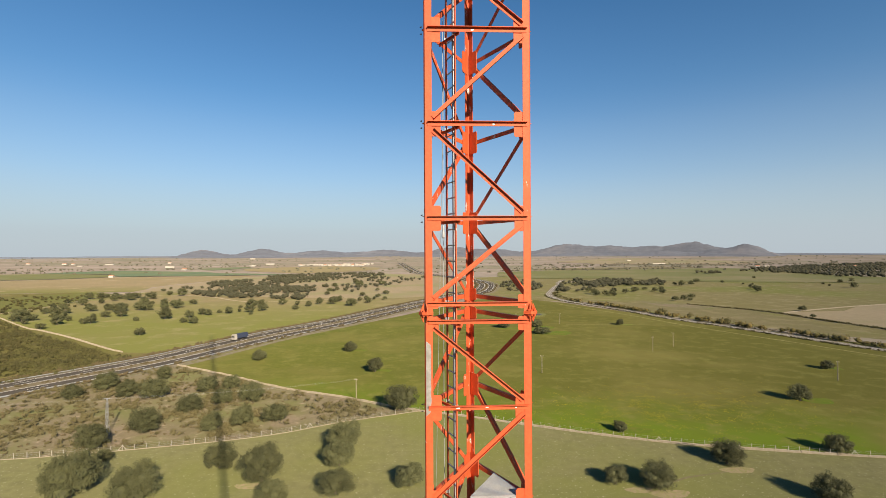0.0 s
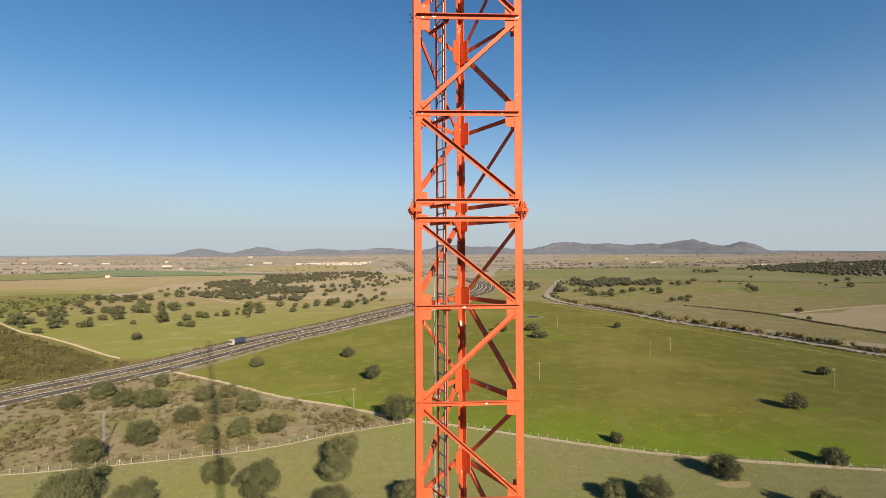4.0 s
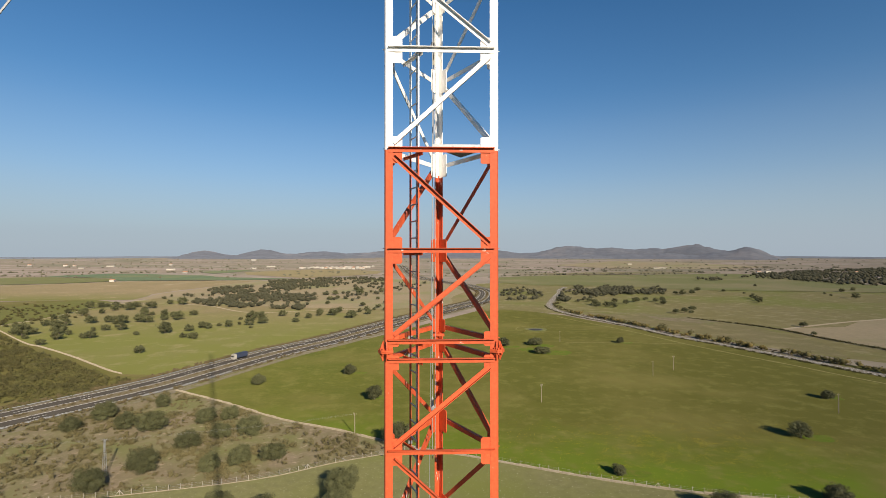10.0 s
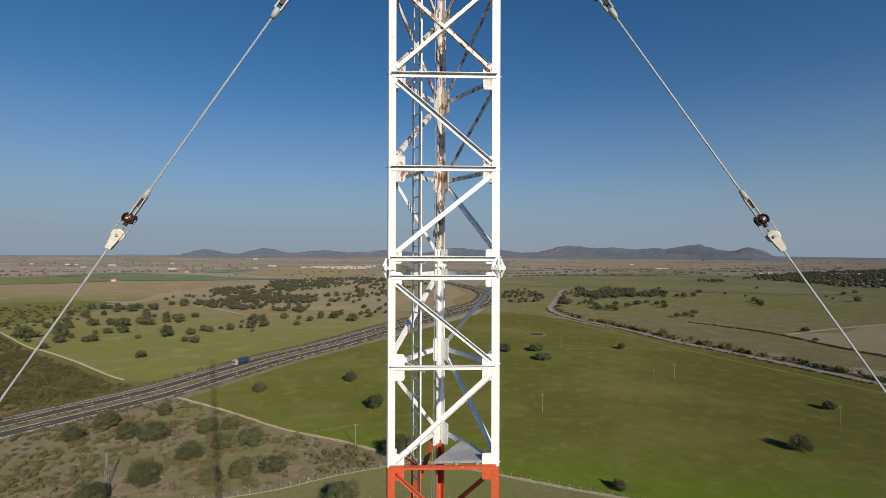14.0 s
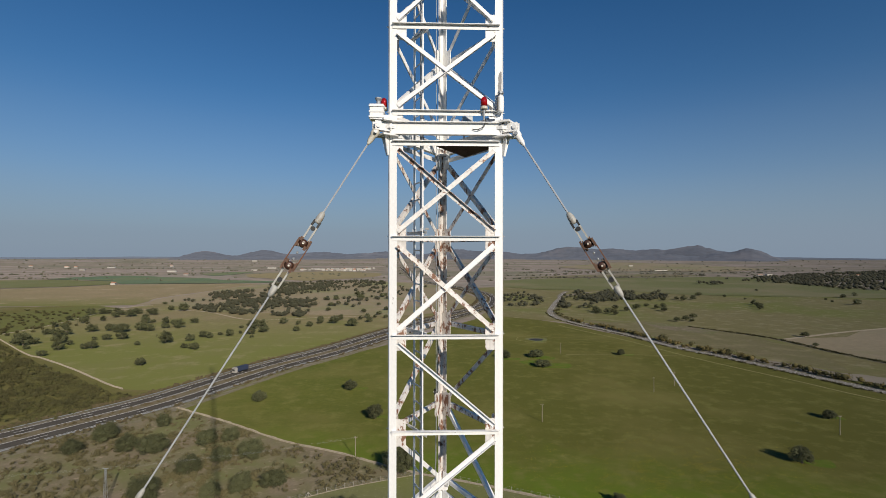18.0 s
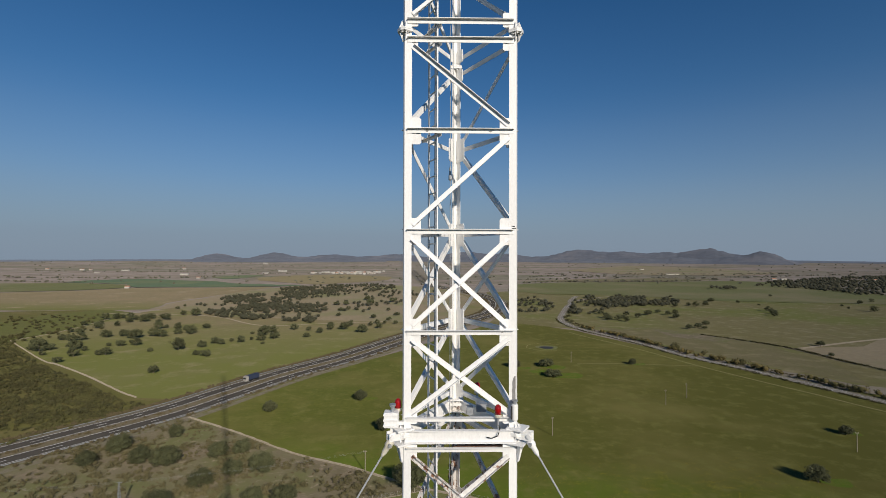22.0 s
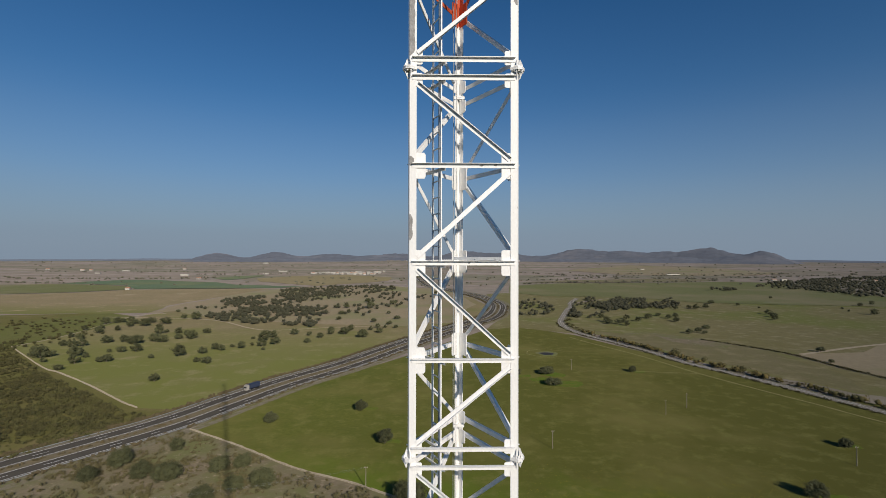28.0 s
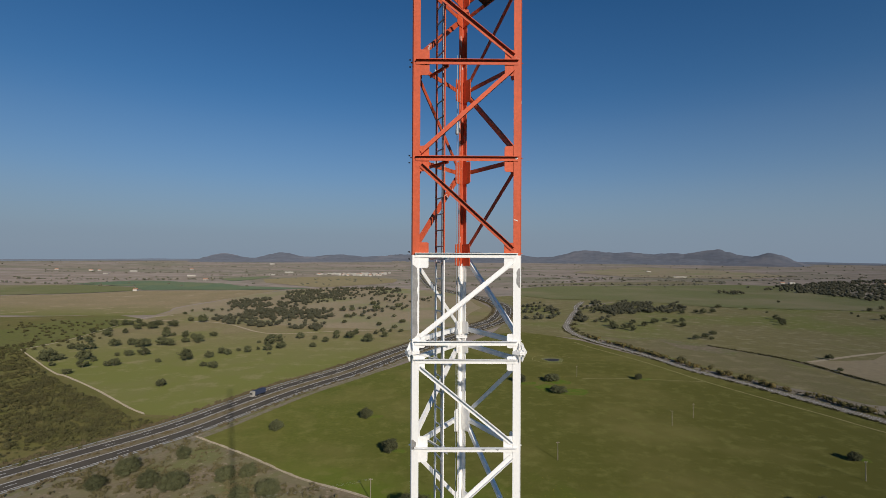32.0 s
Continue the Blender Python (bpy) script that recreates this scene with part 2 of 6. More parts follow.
SOIL = material("pinkish trodden earth", (0.22, 0.175, 0.125), (0.17, 0.15, 0.085), 0.8, 4, 0.95, gloss=0.1, spots=(0.13, 0.135, 0.055), spot_scale=0.9, spot_from=0.45, spot_to=0.62)
TRODDEN = material("trodden yellow grass", (0.2, 0.178, 0.088), (0.155, 0.145, 0.062), 0.2, 2, 0.95, gloss=0.1)
DIRT = material("pale dirt track", (0.272, 0.227, 0.162), (0.214, 0.175, 0.117), 0.2, 2, 0.95)
STONE = material("pale dry stone", (0.34, 0.295, 0.225), (0.235, 0.2, 0.15), 0.8, 6, 0.9, bump=0.5, bump_scale=6, gloss=0.2)
POST = material("weathered concrete post", (0.34, 0.32, 0.28), (0.26, 0.245, 0.215), 1.5, 12, 0.9, vary=0.15)
CONCRETE = material("pale concrete", (0.43, 0.4, 0.35), (0.35, 0.32, 0.28), 1.5, 12, 0.85)
WATER = material("muddy pond water", (0.07, 0.06, 0.045), None, 0.3, 2, 0.5, gloss=0.1)
LEAF = material("holm oak leaves", (0.092, 0.096, 0.044), (0.062, 0.067, 0.031), 0.5, 3, 0.75, vary=0.22, gloss=0.25)
LEAF_FAR = material("far oak leaves", (0.07, 0.068, 0.041), (0.05, 0.051, 0.031), 0.08, 1, 0.8, gloss=0.2)
# lighter and greyer than the nearer leaves: distance haze put into the colour
LEAF_HAZED = material("hedge leaves on the plain, paled by haze", (0.15, 0.143, 0.0975), (0.12, 0.116, 0.0825), 0.02, 0.3, 0.9)
LEAF_SCRUB = material("broom and rockrose leaves", (0.142, 0.122, 0.062), (0.1, 0.09, 0.043), 0.12, 2, 0.85, gloss=0.15)
LEAF_DRY = material("dry brown brush", (0.149, 0.117, 0.0673), (0.099, 0.0835, 0.0467), 0.2, 2, 0.9, gloss=0.1)
FLOWER = material("yellow wild flowers", (0.29, 0.25, 0.03), (0.25, 0.23, 0.035), 0.5, 4, 0.9, gloss=0.1)
TARPAULIN = material("dark blue trailer tarpaulin", (0.03, 0.045, 0.09), (0.04, 0.05, 0.08), 1, 8, 0.6)
LEAF_YELLOW = material("yellowing poplar leaves", (0.184, 0.136, 0.048), (0.104, 0.096, 0.036), 0.06, 2, 0.8, gloss=0.2)
GREEN_FIELD = material("green young corn", (0.0968, 0.108, 0.0443), (0.11, 0.11, 0.0532), 0.008, 0.2, 0.95, gloss=0.1, third=(0.124, 0.113, 0.065), third_scale=0.005, third_from=0.48, third_to=0.65)
STUBBLE = material("yellow-tan stubble", (0.186, 0.155, 0.0898), (0.158, 0.136, 0.076), 0.006, 0.1, 0.95, gloss=0.1)
LUSH = material("rank bright green grass", (0.062, 0.106, 0.0105), (0.075, 0.1, 0.0145), 0.2, 1.2, 0.95, bump=0.4, bump_scale=2, spots=(0.083, 0.0905, 0.0185), spot_scale=0.25, spot_from=0.46, spot_to=0.6, gloss=0.1)
FAR_PASTURE = material("grey-green far pasture", (0.115, 0.105, 0.045), (0.13, 0.114, 0.06), 0.014, 0.15, 0.95, third=(0.088, 0.096, 0.0285), third_scale=0.007, third_from=0.47, third_to=0.62, spots=(0.155, 0.138, 0.082), spot_scale=0.06, spot_from=0.52, spot_to=0.66, gloss=0.1)
LEAF_BROOM = material("green broom leaves", (0.118, 0.112, 0.045), (0.08, 0.08, 0.03), 0.12, 2, 0.85, gloss=0.15)
LEAF_HEATH = material("dark heath leaves", (0.086, 0.077, 0.031), (0.06, 0.058, 0.024), 0.1, 2, 0.85, gloss=0.2)
BARK = material("grey bark", (0.16, 0.13, 0.1), (0.1, 0.08, 0.06), 3, 20, 0.95)
WOOD = material("weathered pole wood", (0.33, 0.29, 0.22), (0.25, 0.21, 0.16), 2, 20, 0.9)
LIME = material("whitewashed wall", (0.52, 0.49, 0.44), (0.42, 0.39, 0.34), 0.05, 1, 0.7, gloss=0.1, vary=0.2)
TILE = material("terracotta roof", (0.42, 0.2, 0.12), (0.33, 0.17, 0.11), 0.3, 3, 0.9)
# the blue-grey of the hills is aerial haze painted into their colour
HILL_HAZED = material("wooded far hills tinted by haze", (0.092, 0.104, 0.132), (0.112, 0.122, 0.148), 0.004, 0.02, 1.0, gloss=0.05, third=(0.125, 0.128, 0.148), third_scale=0.003, third_from=0.55, third_to=0.68)
# bluish colour imitates the hazy band where plain meets sky
RIDGE_HAZED = material("far uplands tinted by haze", (0.12, 0.142, 0.185), (0.135, 0.155, 0.19), 0.002, 0.02, 1.0, gloss=0.05)


# ---- builders ----
def mesh_of(name, verts, faces, mat, smooth=False):
    me = bpy.data.meshes.new(name)
    me.from_pydata([tuple(v) for v in verts], [], faces)
    me.materials.append(mat)
    if smooth:
        me.polygons.foreach_set("use_smooth", [True] * len(me.polygons))
    me.update()
    return me


def part(name, me, parent=None, label="", at=None):
    """One mesh object; under a thing or a part where a parent is given."""
    ob = new(name, me)
    if parent is not None:
        ob.parent = parent
    if at is not None:
        ob.matrix_local = at
    if label:
        ob["label"] = label
    return ob


def thing(name, label, category, at=None, group="", kind=""):
    ob = new(name)
    ob.empty_display_size = 0.3
    if at is not None:
        ob.matrix_world = at
    return tagged(ob, label, category, group, kind)


class Bag:
    """Collects solids into one mesh."""

    def __init__(self):
        self.v, self.f = [], []

    def add(self, verts, faces):
        o = len(self.v)
        self.v += [Vector(v) for v in verts]
        self.f += [tuple(o + i for i in f) for f in faces]
        return self

    def prism(self, ring0, ring1):
        k = len(ring0)
        side = [(i, (i + 1) % k, k + (i + 1) % k, k + i) for i in range(k)]
        return self.add(list(ring0) + list(ring1), [tuple(range(k - 1, -1, -1)), tuple(range(k, 2 * k))] + side)

    def box(self, c, s, m=None):
        c, s = Vector(c), Vector(s) / 2
        q = [Vector((x, y, z)) for z in (-s.z, s.z) for x, y in ((-s.x, -s.y), (s.x, -s.y), (s.x, s.y), (-s.x, s.y))]
        q = [(m @ v if m else v) + c for v in q]
        return self.prism(q[:4], q[4:])

    def tube(self, p, q, r0, r1=None, k=8):
        p, q = Vector(p), Vector(q)
        r1 = r0 if r1 is None else r1
        d = (q - p).normalized()
        a = d.orthogonal().normalized()
        b = d.cross(a)
        ring = lambda c, r: [c + a * (r * math.cos(2 * math.pi * i / k)) + b * (r * math.sin(2 * math.pi * i / k)) for i in range(k)]
        return self.prism(ring(p, r0), ring(q, r1))

    def lathe(self, p, axis, profile, k=16):
        """profile: pairs of distance along the axis and radius."""
        p, d = Vector(p), Vector(axis).normalized()
        a = d.orthogonal().normalized()
        b = d.cross(a)
        vs, fs = [], []
        for h, r in profile:
            vs += [p + d * h + a * (r * math.cos(2 * math.pi * i / k)) + b * (r * math.sin(2 * math.pi * i / k)) for i in range(k)]
        for j in range(len(profile) - 1):
            fs += [(j * k + i, j * k + (i + 1) % k, (j + 1) * k + (i + 1) % k, (j + 1) * k + i) for i in range(k)]
        fs += [tuple(range(k - 1, -1, -1)), tuple(range((len(profile) - 1) * k, len(profile) * k))]
        return self.add(vs, fs)

    def mesh(self, name, mat, smooth=False):
        return mesh_of(name, self.v, self.f, mat, smooth)


def ground_height(r):
    u = min(max((r - 1100) / 3700, 0), 1)
    return 20 * u * u * (3 - 2 * u)


def sheet(name, outline, mat, lift, label, category, ragged=0.0):
    """A flat parcel of ground lying on the sheet below it."""
    pts, n = [], len(outline)
    for i in range(n):
        a, b = Vector(outline[i]), Vector(outline[(i + 1) % n])
        steps = max(1, int((b - a).length / 12)) if ragged else 1
        for k in range(steps):
            p = a.lerp(b, k / steps)
            if ragged:
                p = p + Vector((noise.noise((p.x * 0.06, p.y * 0.06, 0)), noise.noise((p.x * 0.06, p.y * 0.06, 9)))) * ragged
            pts.append(p)
    bm = bmesh.new()
    f = bm.faces.new([bm.verts.new((p.x, p.y, lift + ground_height(p.length))) for p in pts])
    if f.normal.z < 0 or f.calc_area() and f.normal.z <= 0:
        f.normal_flip()
    bmesh.ops.triangulate(bm, faces=bm.faces[:])
    bm.normal_update()
    if sum(q.normal.z for q in bm.faces) < 0:
        bmesh.ops.reverse_faces(bm, faces=bm.faces[:])
    me = bpy.data.meshes.new(name)
    bm.to_mesh(me)
    bm.free()
    me.materials.append(mat)
    return tagged(new(name, me), label, category, kind="structure")


def smooth_line(pts, step=8.0):
    """Catmull-Rom through the points, evenly stepped."""
    P = [Vector(p) for p in pts]
    P = [2 * P[0] - P[1]] + P + [2 * P[-1] - P[-2]]
    out = []
    for i in range(1, len(P) - 2):
        k = max(1, int((P[i + 1] - P[i]).length / step))
        for j in range(k):
            t = j / k
            a, b, c, d = P[i - 1:i + 3]
            out.append(0.5 * ((2 * b) + (c - a) * t + (2 * a - 5 * b + 4 * c - d) * t * t + (3 * b - a - 3 * c + d) * t ** 3))
    out.append(P[-2])
    return out


def ribbon(line, left, right, lift, depth=0.0):
    """A strip between two offsets of a line, with a skirt of some depth."""
    bag, rows = Bag(), []
    for i, p in enumerate(line):
        d = (line[min(i + 1, len(line) - 1)] - line[max(i - 1, 0)]).normalized()
        nrm = Vector((-d.y, d.x))
        a, b = p + nrm * left, p + nrm * right
        rows.append((a, b))
    vs, fs = [], []
    for a, b in rows:
        za, zb = ground_height(a.length) + lift, ground_height(b.length) + lift
        vs += [(a.x, a.y, za), (b.x, b.y, zb)] + ([(a.x, a.y, za - depth), (b.x, b.y, zb - depth)] if depth else [])
    k = 4 if depth else 2
    for i in range(len(rows) - 1):
        o, q = i * k, (i + 1) * k
        fs.append((o, o + 1, q + 1, q) if left < right else (o + 1, o, q, q + 1))
        if depth:
            fs += [(o, q, q + 2, o + 2), (o + 1, o + 3, q + 3, q + 1)]
    return vs, fs


# ---- ground and distance ----
def build_ground():
    vs, fs, k = [(0, 0, 0)], [], 120
    radii = [60, 130, 220, 340, 500, 700, 900, 1100, 1300, 1550, 1850, 2200, 2600, 3050, 3550, 4100, 4500, 4850]
    for r in radii:
        vs += [(r * math.sin(2 * math.pi * i / k), r * math.cos(2 * math.pi * i / k), ground_height(r)) for i in range(k)]
    fs += [(0, 1 + (i + 1) % k, 1 + i) for i in range(k)]
    for j in range(len(radii) - 1):
        o, q = 1 + j * k, 1 + (j + 1) * k
        fs += [(o + i, o + (i + 1) % k, q + (i + 1) % k, q + i) for i in range(k)]
    me = mesh_of("ground", vs, fs, FARM, True)
    return tagged(new("ground", me), "wide farmland plain in greens and browns muted by haze", "ground", kind="structure")


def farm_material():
    """Patchwork of large fields, in greens, tans and browns muted by painted-in distance haze."""
    m = bpy.data.materials.new("patchwork farmland muted by haze")
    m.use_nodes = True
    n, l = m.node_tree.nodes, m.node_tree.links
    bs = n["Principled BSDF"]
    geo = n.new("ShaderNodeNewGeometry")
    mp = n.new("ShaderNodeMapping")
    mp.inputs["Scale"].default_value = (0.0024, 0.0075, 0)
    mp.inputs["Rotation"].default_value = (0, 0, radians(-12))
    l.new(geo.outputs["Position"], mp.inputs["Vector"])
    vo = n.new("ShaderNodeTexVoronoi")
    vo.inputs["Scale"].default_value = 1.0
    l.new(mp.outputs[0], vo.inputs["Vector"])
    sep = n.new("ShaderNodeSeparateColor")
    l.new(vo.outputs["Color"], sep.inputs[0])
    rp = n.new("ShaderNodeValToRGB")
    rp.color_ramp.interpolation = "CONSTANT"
    # pinkish, greyed field colours with the far haze mixed in
    hazed_tones = [(0.0, (0.138, 0.122, 0.098)), (0.2, (0.164, 0.139, 0.121)), (0.38, (0.118, 0.111, 0.083)), (0.5, (0.152, 0.130, 0.109)), (0.64, (0.175, 0.148, 0.132)), (0.78, (0.129, 0.119, 0.092)), (0.9, (0.156, 0.137, 0.119))]
    while len(rp.color_ramp.elements) < len(hazed_tones):
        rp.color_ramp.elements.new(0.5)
    for e, (p, c) in zip(rp.color_ramp.elements, hazed_tones):
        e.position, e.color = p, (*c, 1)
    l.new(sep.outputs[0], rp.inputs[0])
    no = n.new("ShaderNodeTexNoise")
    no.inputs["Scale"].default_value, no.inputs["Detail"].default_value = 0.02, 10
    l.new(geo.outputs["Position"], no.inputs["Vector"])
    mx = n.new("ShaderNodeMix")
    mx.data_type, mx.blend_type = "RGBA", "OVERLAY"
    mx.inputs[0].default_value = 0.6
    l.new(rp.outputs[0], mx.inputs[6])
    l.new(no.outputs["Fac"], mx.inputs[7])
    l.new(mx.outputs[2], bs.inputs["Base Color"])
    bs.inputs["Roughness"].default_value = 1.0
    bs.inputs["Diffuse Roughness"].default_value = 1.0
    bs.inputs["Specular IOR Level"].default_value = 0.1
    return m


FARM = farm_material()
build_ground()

# lines on the ground, in metres from the mast's foot
MOTORWAY = [(-420, -170), (-300, 0), (-226, 110), (-164, 197), (-134, 240), (-118, 275), (-98, 318), (-66.8, 369.9), (-30.9, 444.9), (8, 519), (52, 600), (74.1, 641.8), (93, 712.7), (105.6, 801.9), (100.9, 880.6), (79.2, 987.4), (36.4, 1105.2), (-6.9, 1243.6), (-34.9, 1468.6), (-62.2, 1792), (-101.7, 2226.8)]
ROAD = [(270, 910), (236, 830), (221, 776), (200, 722), (170, 636), (156, 590), (152, 545), (158, 504), (172, 464), (187, 418), (198, 372), (213, 338), (227, 302), (239, 268), (250, 240), (295, 150), (400, 0)]
WALL_LINE = [(-119, 232), (-87, 211), (-57, 189), (-32, 176), (-18, 167), (-2, 158)]
FENCE_WEST = [(-200, 122), (-150, 123), (-112, 125), (-86, 129), (-58, 135), (-43, 140), (-28, 148), (-10, 155), (-2, 158)]
FENCE_EAST = [(-2, 158), (17, 150), (33, 142), (57, 131), (77, 124), (97, 119), (120, 114), (170, 106), (230, 98)]
HEATH_WALL = [(-383.2, 441.2), (-291.6, 360.9), (-268.9, 345.9), (-222.6, 311.3), (-179.1, 275.5), (-164.8, 265.6)]
HEATH_FENCE = [(-383.2, 441.2), (-378.9, 496.3), (-393.1, 589.1), (-402.5, 661.2), (-377.5, 685.5)]

near_left = [(-400, -300), (-300, -60), (-226, 92)]
sheet("pasture", [(-520, -420), (520, -420), (420, 60), (230, 98), (170, 106), (120, 114), (97, 119), (77, 124), (57, 131), (33, 142), (17, 150), (-2, 158), (-28, 148), (-58, 135), (-86, 129), (-112, 125), (-200, 122), (-300, 20)],
      PASTURE, 0.02, "close-cropped green pasture under the mast", "pasture")
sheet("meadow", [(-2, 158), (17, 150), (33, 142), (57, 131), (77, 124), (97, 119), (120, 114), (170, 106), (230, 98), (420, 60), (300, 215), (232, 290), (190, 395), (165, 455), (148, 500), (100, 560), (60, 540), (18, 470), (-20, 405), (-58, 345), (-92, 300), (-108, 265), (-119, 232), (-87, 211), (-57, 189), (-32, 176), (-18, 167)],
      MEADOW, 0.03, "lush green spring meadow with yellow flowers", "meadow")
sheet("scrubland", [(-2, 158), (-18, 167), (-32, 176), (-57, 189), (-87, 211), (-119, 232), (-130, 222), (-160, 185), (-225, 95), (-290, 0), (-200, 122), (-112, 125), (-86, 129), (-58, 135), (-28, 148)],
      SCRUB_SOIL, 0.03, "brown scrubland soil with tufts of grass", "scrubland")
sheet("oak_pasture", [(-160, 262), (-164.8, 265.6), (-179.1, 275.5), (-222.6, 311.3), (-268.9, 345.9), (-291.6, 360.9), (-383.2, 441.2), (-404.6, 606.5), (-359.7, 838.7), (-220, 1034.2), (7.5, 1082.8), (71.4, 933.5), (85.1, 795.1), (77.5, 720.8), (53.7, 636.2), (29.6, 585.5), (-6.3, 515), (-45.4, 444.2), (-85.9, 371.4), (-104, 325), (-122, 285), (-134, 256)],
      OAK_PASTURE, 0.03, "green pasture with scattered holm oaks", "pasture", 3)
sheet("heath", [(-140, 262), (-165, 265.2), (-179.3, 275), (-222.8, 310.8), (-269.2, 345.4), (-292, 360.4), (-383.6, 440.8), (-393, 589), (-403, 655), (-460, 691), (-620, 660), (-900, 640), (-900, 120), (-420, -100), (-306, 14), (-232, 112), (-172, 200), (-146, 240)],
      HEATH, 0.04, "green heath full of low bushes", "heath")
sheet("far_pasture", [(225, 800), (205, 700), (170, 600), (168, 520), (196, 420), (214, 362), (260, 290), (430, 140), (900, 250), (1000, 700), (860, 950), (600, 1000), (380, 960)],
      FAR_PASTURE, 0.03, "grey-green pasture beyond the country road", "pasture", 4)


def parcel(name, outline, mat, label, lift=0.7, cell=55.0):
    """A field draped over the plain, with softly wandering edges."""
    pts, n = [], len(outline)
    for i in range(n):
        a, b = Vector(outline[i]), Vector(outline[(i + 1) % n])
        steps = max(1, int((b - a).length / 40))
        for k in range(steps):
            p = a.lerp(b, k / steps)
            pts.append(p + Vector((noise.noise((p.x * 0.012, p.y * 0.012, 2)), noise.noise((p.x * 0.012, p.y * 0.012, 7)))) * 14)
    bm = bmesh.new()
    f = bm.faces.new([bm.verts.new((p.x, p.y, 0)) for p in pts])
    bmesh.ops.triangulate(bm, faces=[f])
    for _ in range(4):
        long = [e for e in bm.edges if e.calc_length() > cell * 2]
        if not long:
            break
        bmesh.ops.subdivide_edges(bm, edges=long, cuts=1)
        bmesh.ops.triangulate(bm, faces=bm.faces[:])
    for v in bm.verts:
        v.co.z = ground_height(math.hypot(v.co.x, v.co.y)) + lift
    bm.normal_update()
    for q in bm.faces:
        if q.normal.z < 0:
            q.normal_flip()
    me = bpy.data.meshes.new(name)
    bm.to_mesh(me)
    bm.free()
    me.materials.append(mat)
    return tagged(new(name, me), label, "field", kind="structure")


parcel("young_crop", [(-995, 1312), (-995, 1401), (-935, 1482), (-856, 1491), (-711, 1406), (-615, 1390), (-517, 1286), (-320, 1212), (-392, 1174), (-491, 1155), (-583, 1152), (-689, 1132), (-783, 1251)], CROP, "blue-green field of young crop far out", 0.9)
parcel("young_crop", [(-720, 1588), (-689, 1714), (-616, 1789), (-597, 1600), (-632, 1487)], CROP, "small blue-green field before the village", 0.9)
parcel("green_field", [(-1184, 1249), (-981, 1293), (-771, 1233), (-699, 1131), (-774, 1038), (-930, 979)], GREEN_FIELD, "olive green field far out on the plain")
parcel("ploughed_field", [(-919, 967), (-764, 1025), (-690, 1116), (-575, 1136), (-386, 1157), (-398, 1016), (-427, 842), (-411, 686), (-556, 680), (-649, 681)], PLOUGHED, "bare brown ploughed field", 0.15)
parcel("stubble_field", [(-578, 1573), (-497, 1732), (-331, 1813), (-149, 1656), (-131, 1459), (-302, 1252), (-506, 1420)], STUBBLE, "yellow-tan stubble field before the village")
parcel("green_field", [(195, 1255), (372, 1361), (667, 1372), (881, 1427), (978, 1348), (875, 1079), (899, 943), (923, 885), (782, 750), (596, 792), (454, 829), (367, 937), (218, 962), (163, 1045)], GREEN_FIELD, "bright green field beyond the oak pasture", 0.5)
parcel("bare_field", [(606, 2222), (1164, 2893), (1409, 2477), (1403, 1875), (1080, 1718), (716, 1833)], DRY, "bare tan field below the hills", 1.0)
parcel("bare_field", [(264, 1386), (447, 1507), (763, 1570), (909, 1501), (678, 1395), (378, 1384)], SCRUB_SOIL, "narrow bare brown field", 0.9)
parcel("dry_pasture", [(-408, 679), (-418, 823), (-397, 1044), (-348, 1212), (-113, 1254), (40, 1120), (68, 800), (30, 600), (-40, 560), (-80, 572), (-127, 585), (-234, 600), (-382, 705)], DRY, "dry brown ground under the oak wood", 0.12)
parcel("roadside_pasture", [(55, 538), (100, 552), (166, 496), (172, 590), (214, 722), (252, 840), (375, 950), (250, 1065), (110, 1010), (120, 860), (112, 720), (84, 632)], FAR_PASTURE, "rough pasture between motorway and country road", 0.05)
parcel("green_heath", [(-379, 438.6), (-374.1, 489.9), (-387.2, 580.1), (-397.2, 649.9), (-460.2, 690.7), (-498.8, 637.9), (-504.7, 562), (-520.4, 537.9), (-385.8, 397)], HEATH_GREEN, "bright green heath behind a low wall", 0.06)
parcel("rough_ground", [(224, 503), (247, 500), (268, 474), (281, 441), (262, 425), (244, 441), (223, 462)], SCRUB_SOIL, "rough brown ground with dug earth", 0.09)
parcel("rough_verge", [(169, 533), (204, 500), (233, 508), (300, 414), (296, 330), (262, 290), (240, 345), (216, 400), (196, 440), (182, 480)], VERGE_WIDE, "rough brownish grass between country road and ditch", 0.05)
parcel("brown_field", [(312, 396), (423, 440), (547, 487), (333, 295), (317, 329), (306, 347), (307, 369)], DRY, "dry brown field beside the farm track", 0.05)


def strip_object(name, line, left, right, lift, mat, label, category, kind="structure", depth=0.0):
    vs, fs = ribbon(line, left, right, lift, depth)
    return tagged(new(name, mesh_of(name, vs, fs, mat)), label, category, kind=kind)


way = smooth_line(MOTORWAY)
strip_object("motorway_verge", way, -15.5, 19.0, 0.06, VERGE, "dry gravelly verge along the motorway", "verge")
strip_object("median", way, -2.8, 2.8, 0.1, MEDIAN, "brown grassy median strip of the motorway", "median")


def both_sides(side, near, far):
    return (near, far) if side > 0 else (-far, -near)


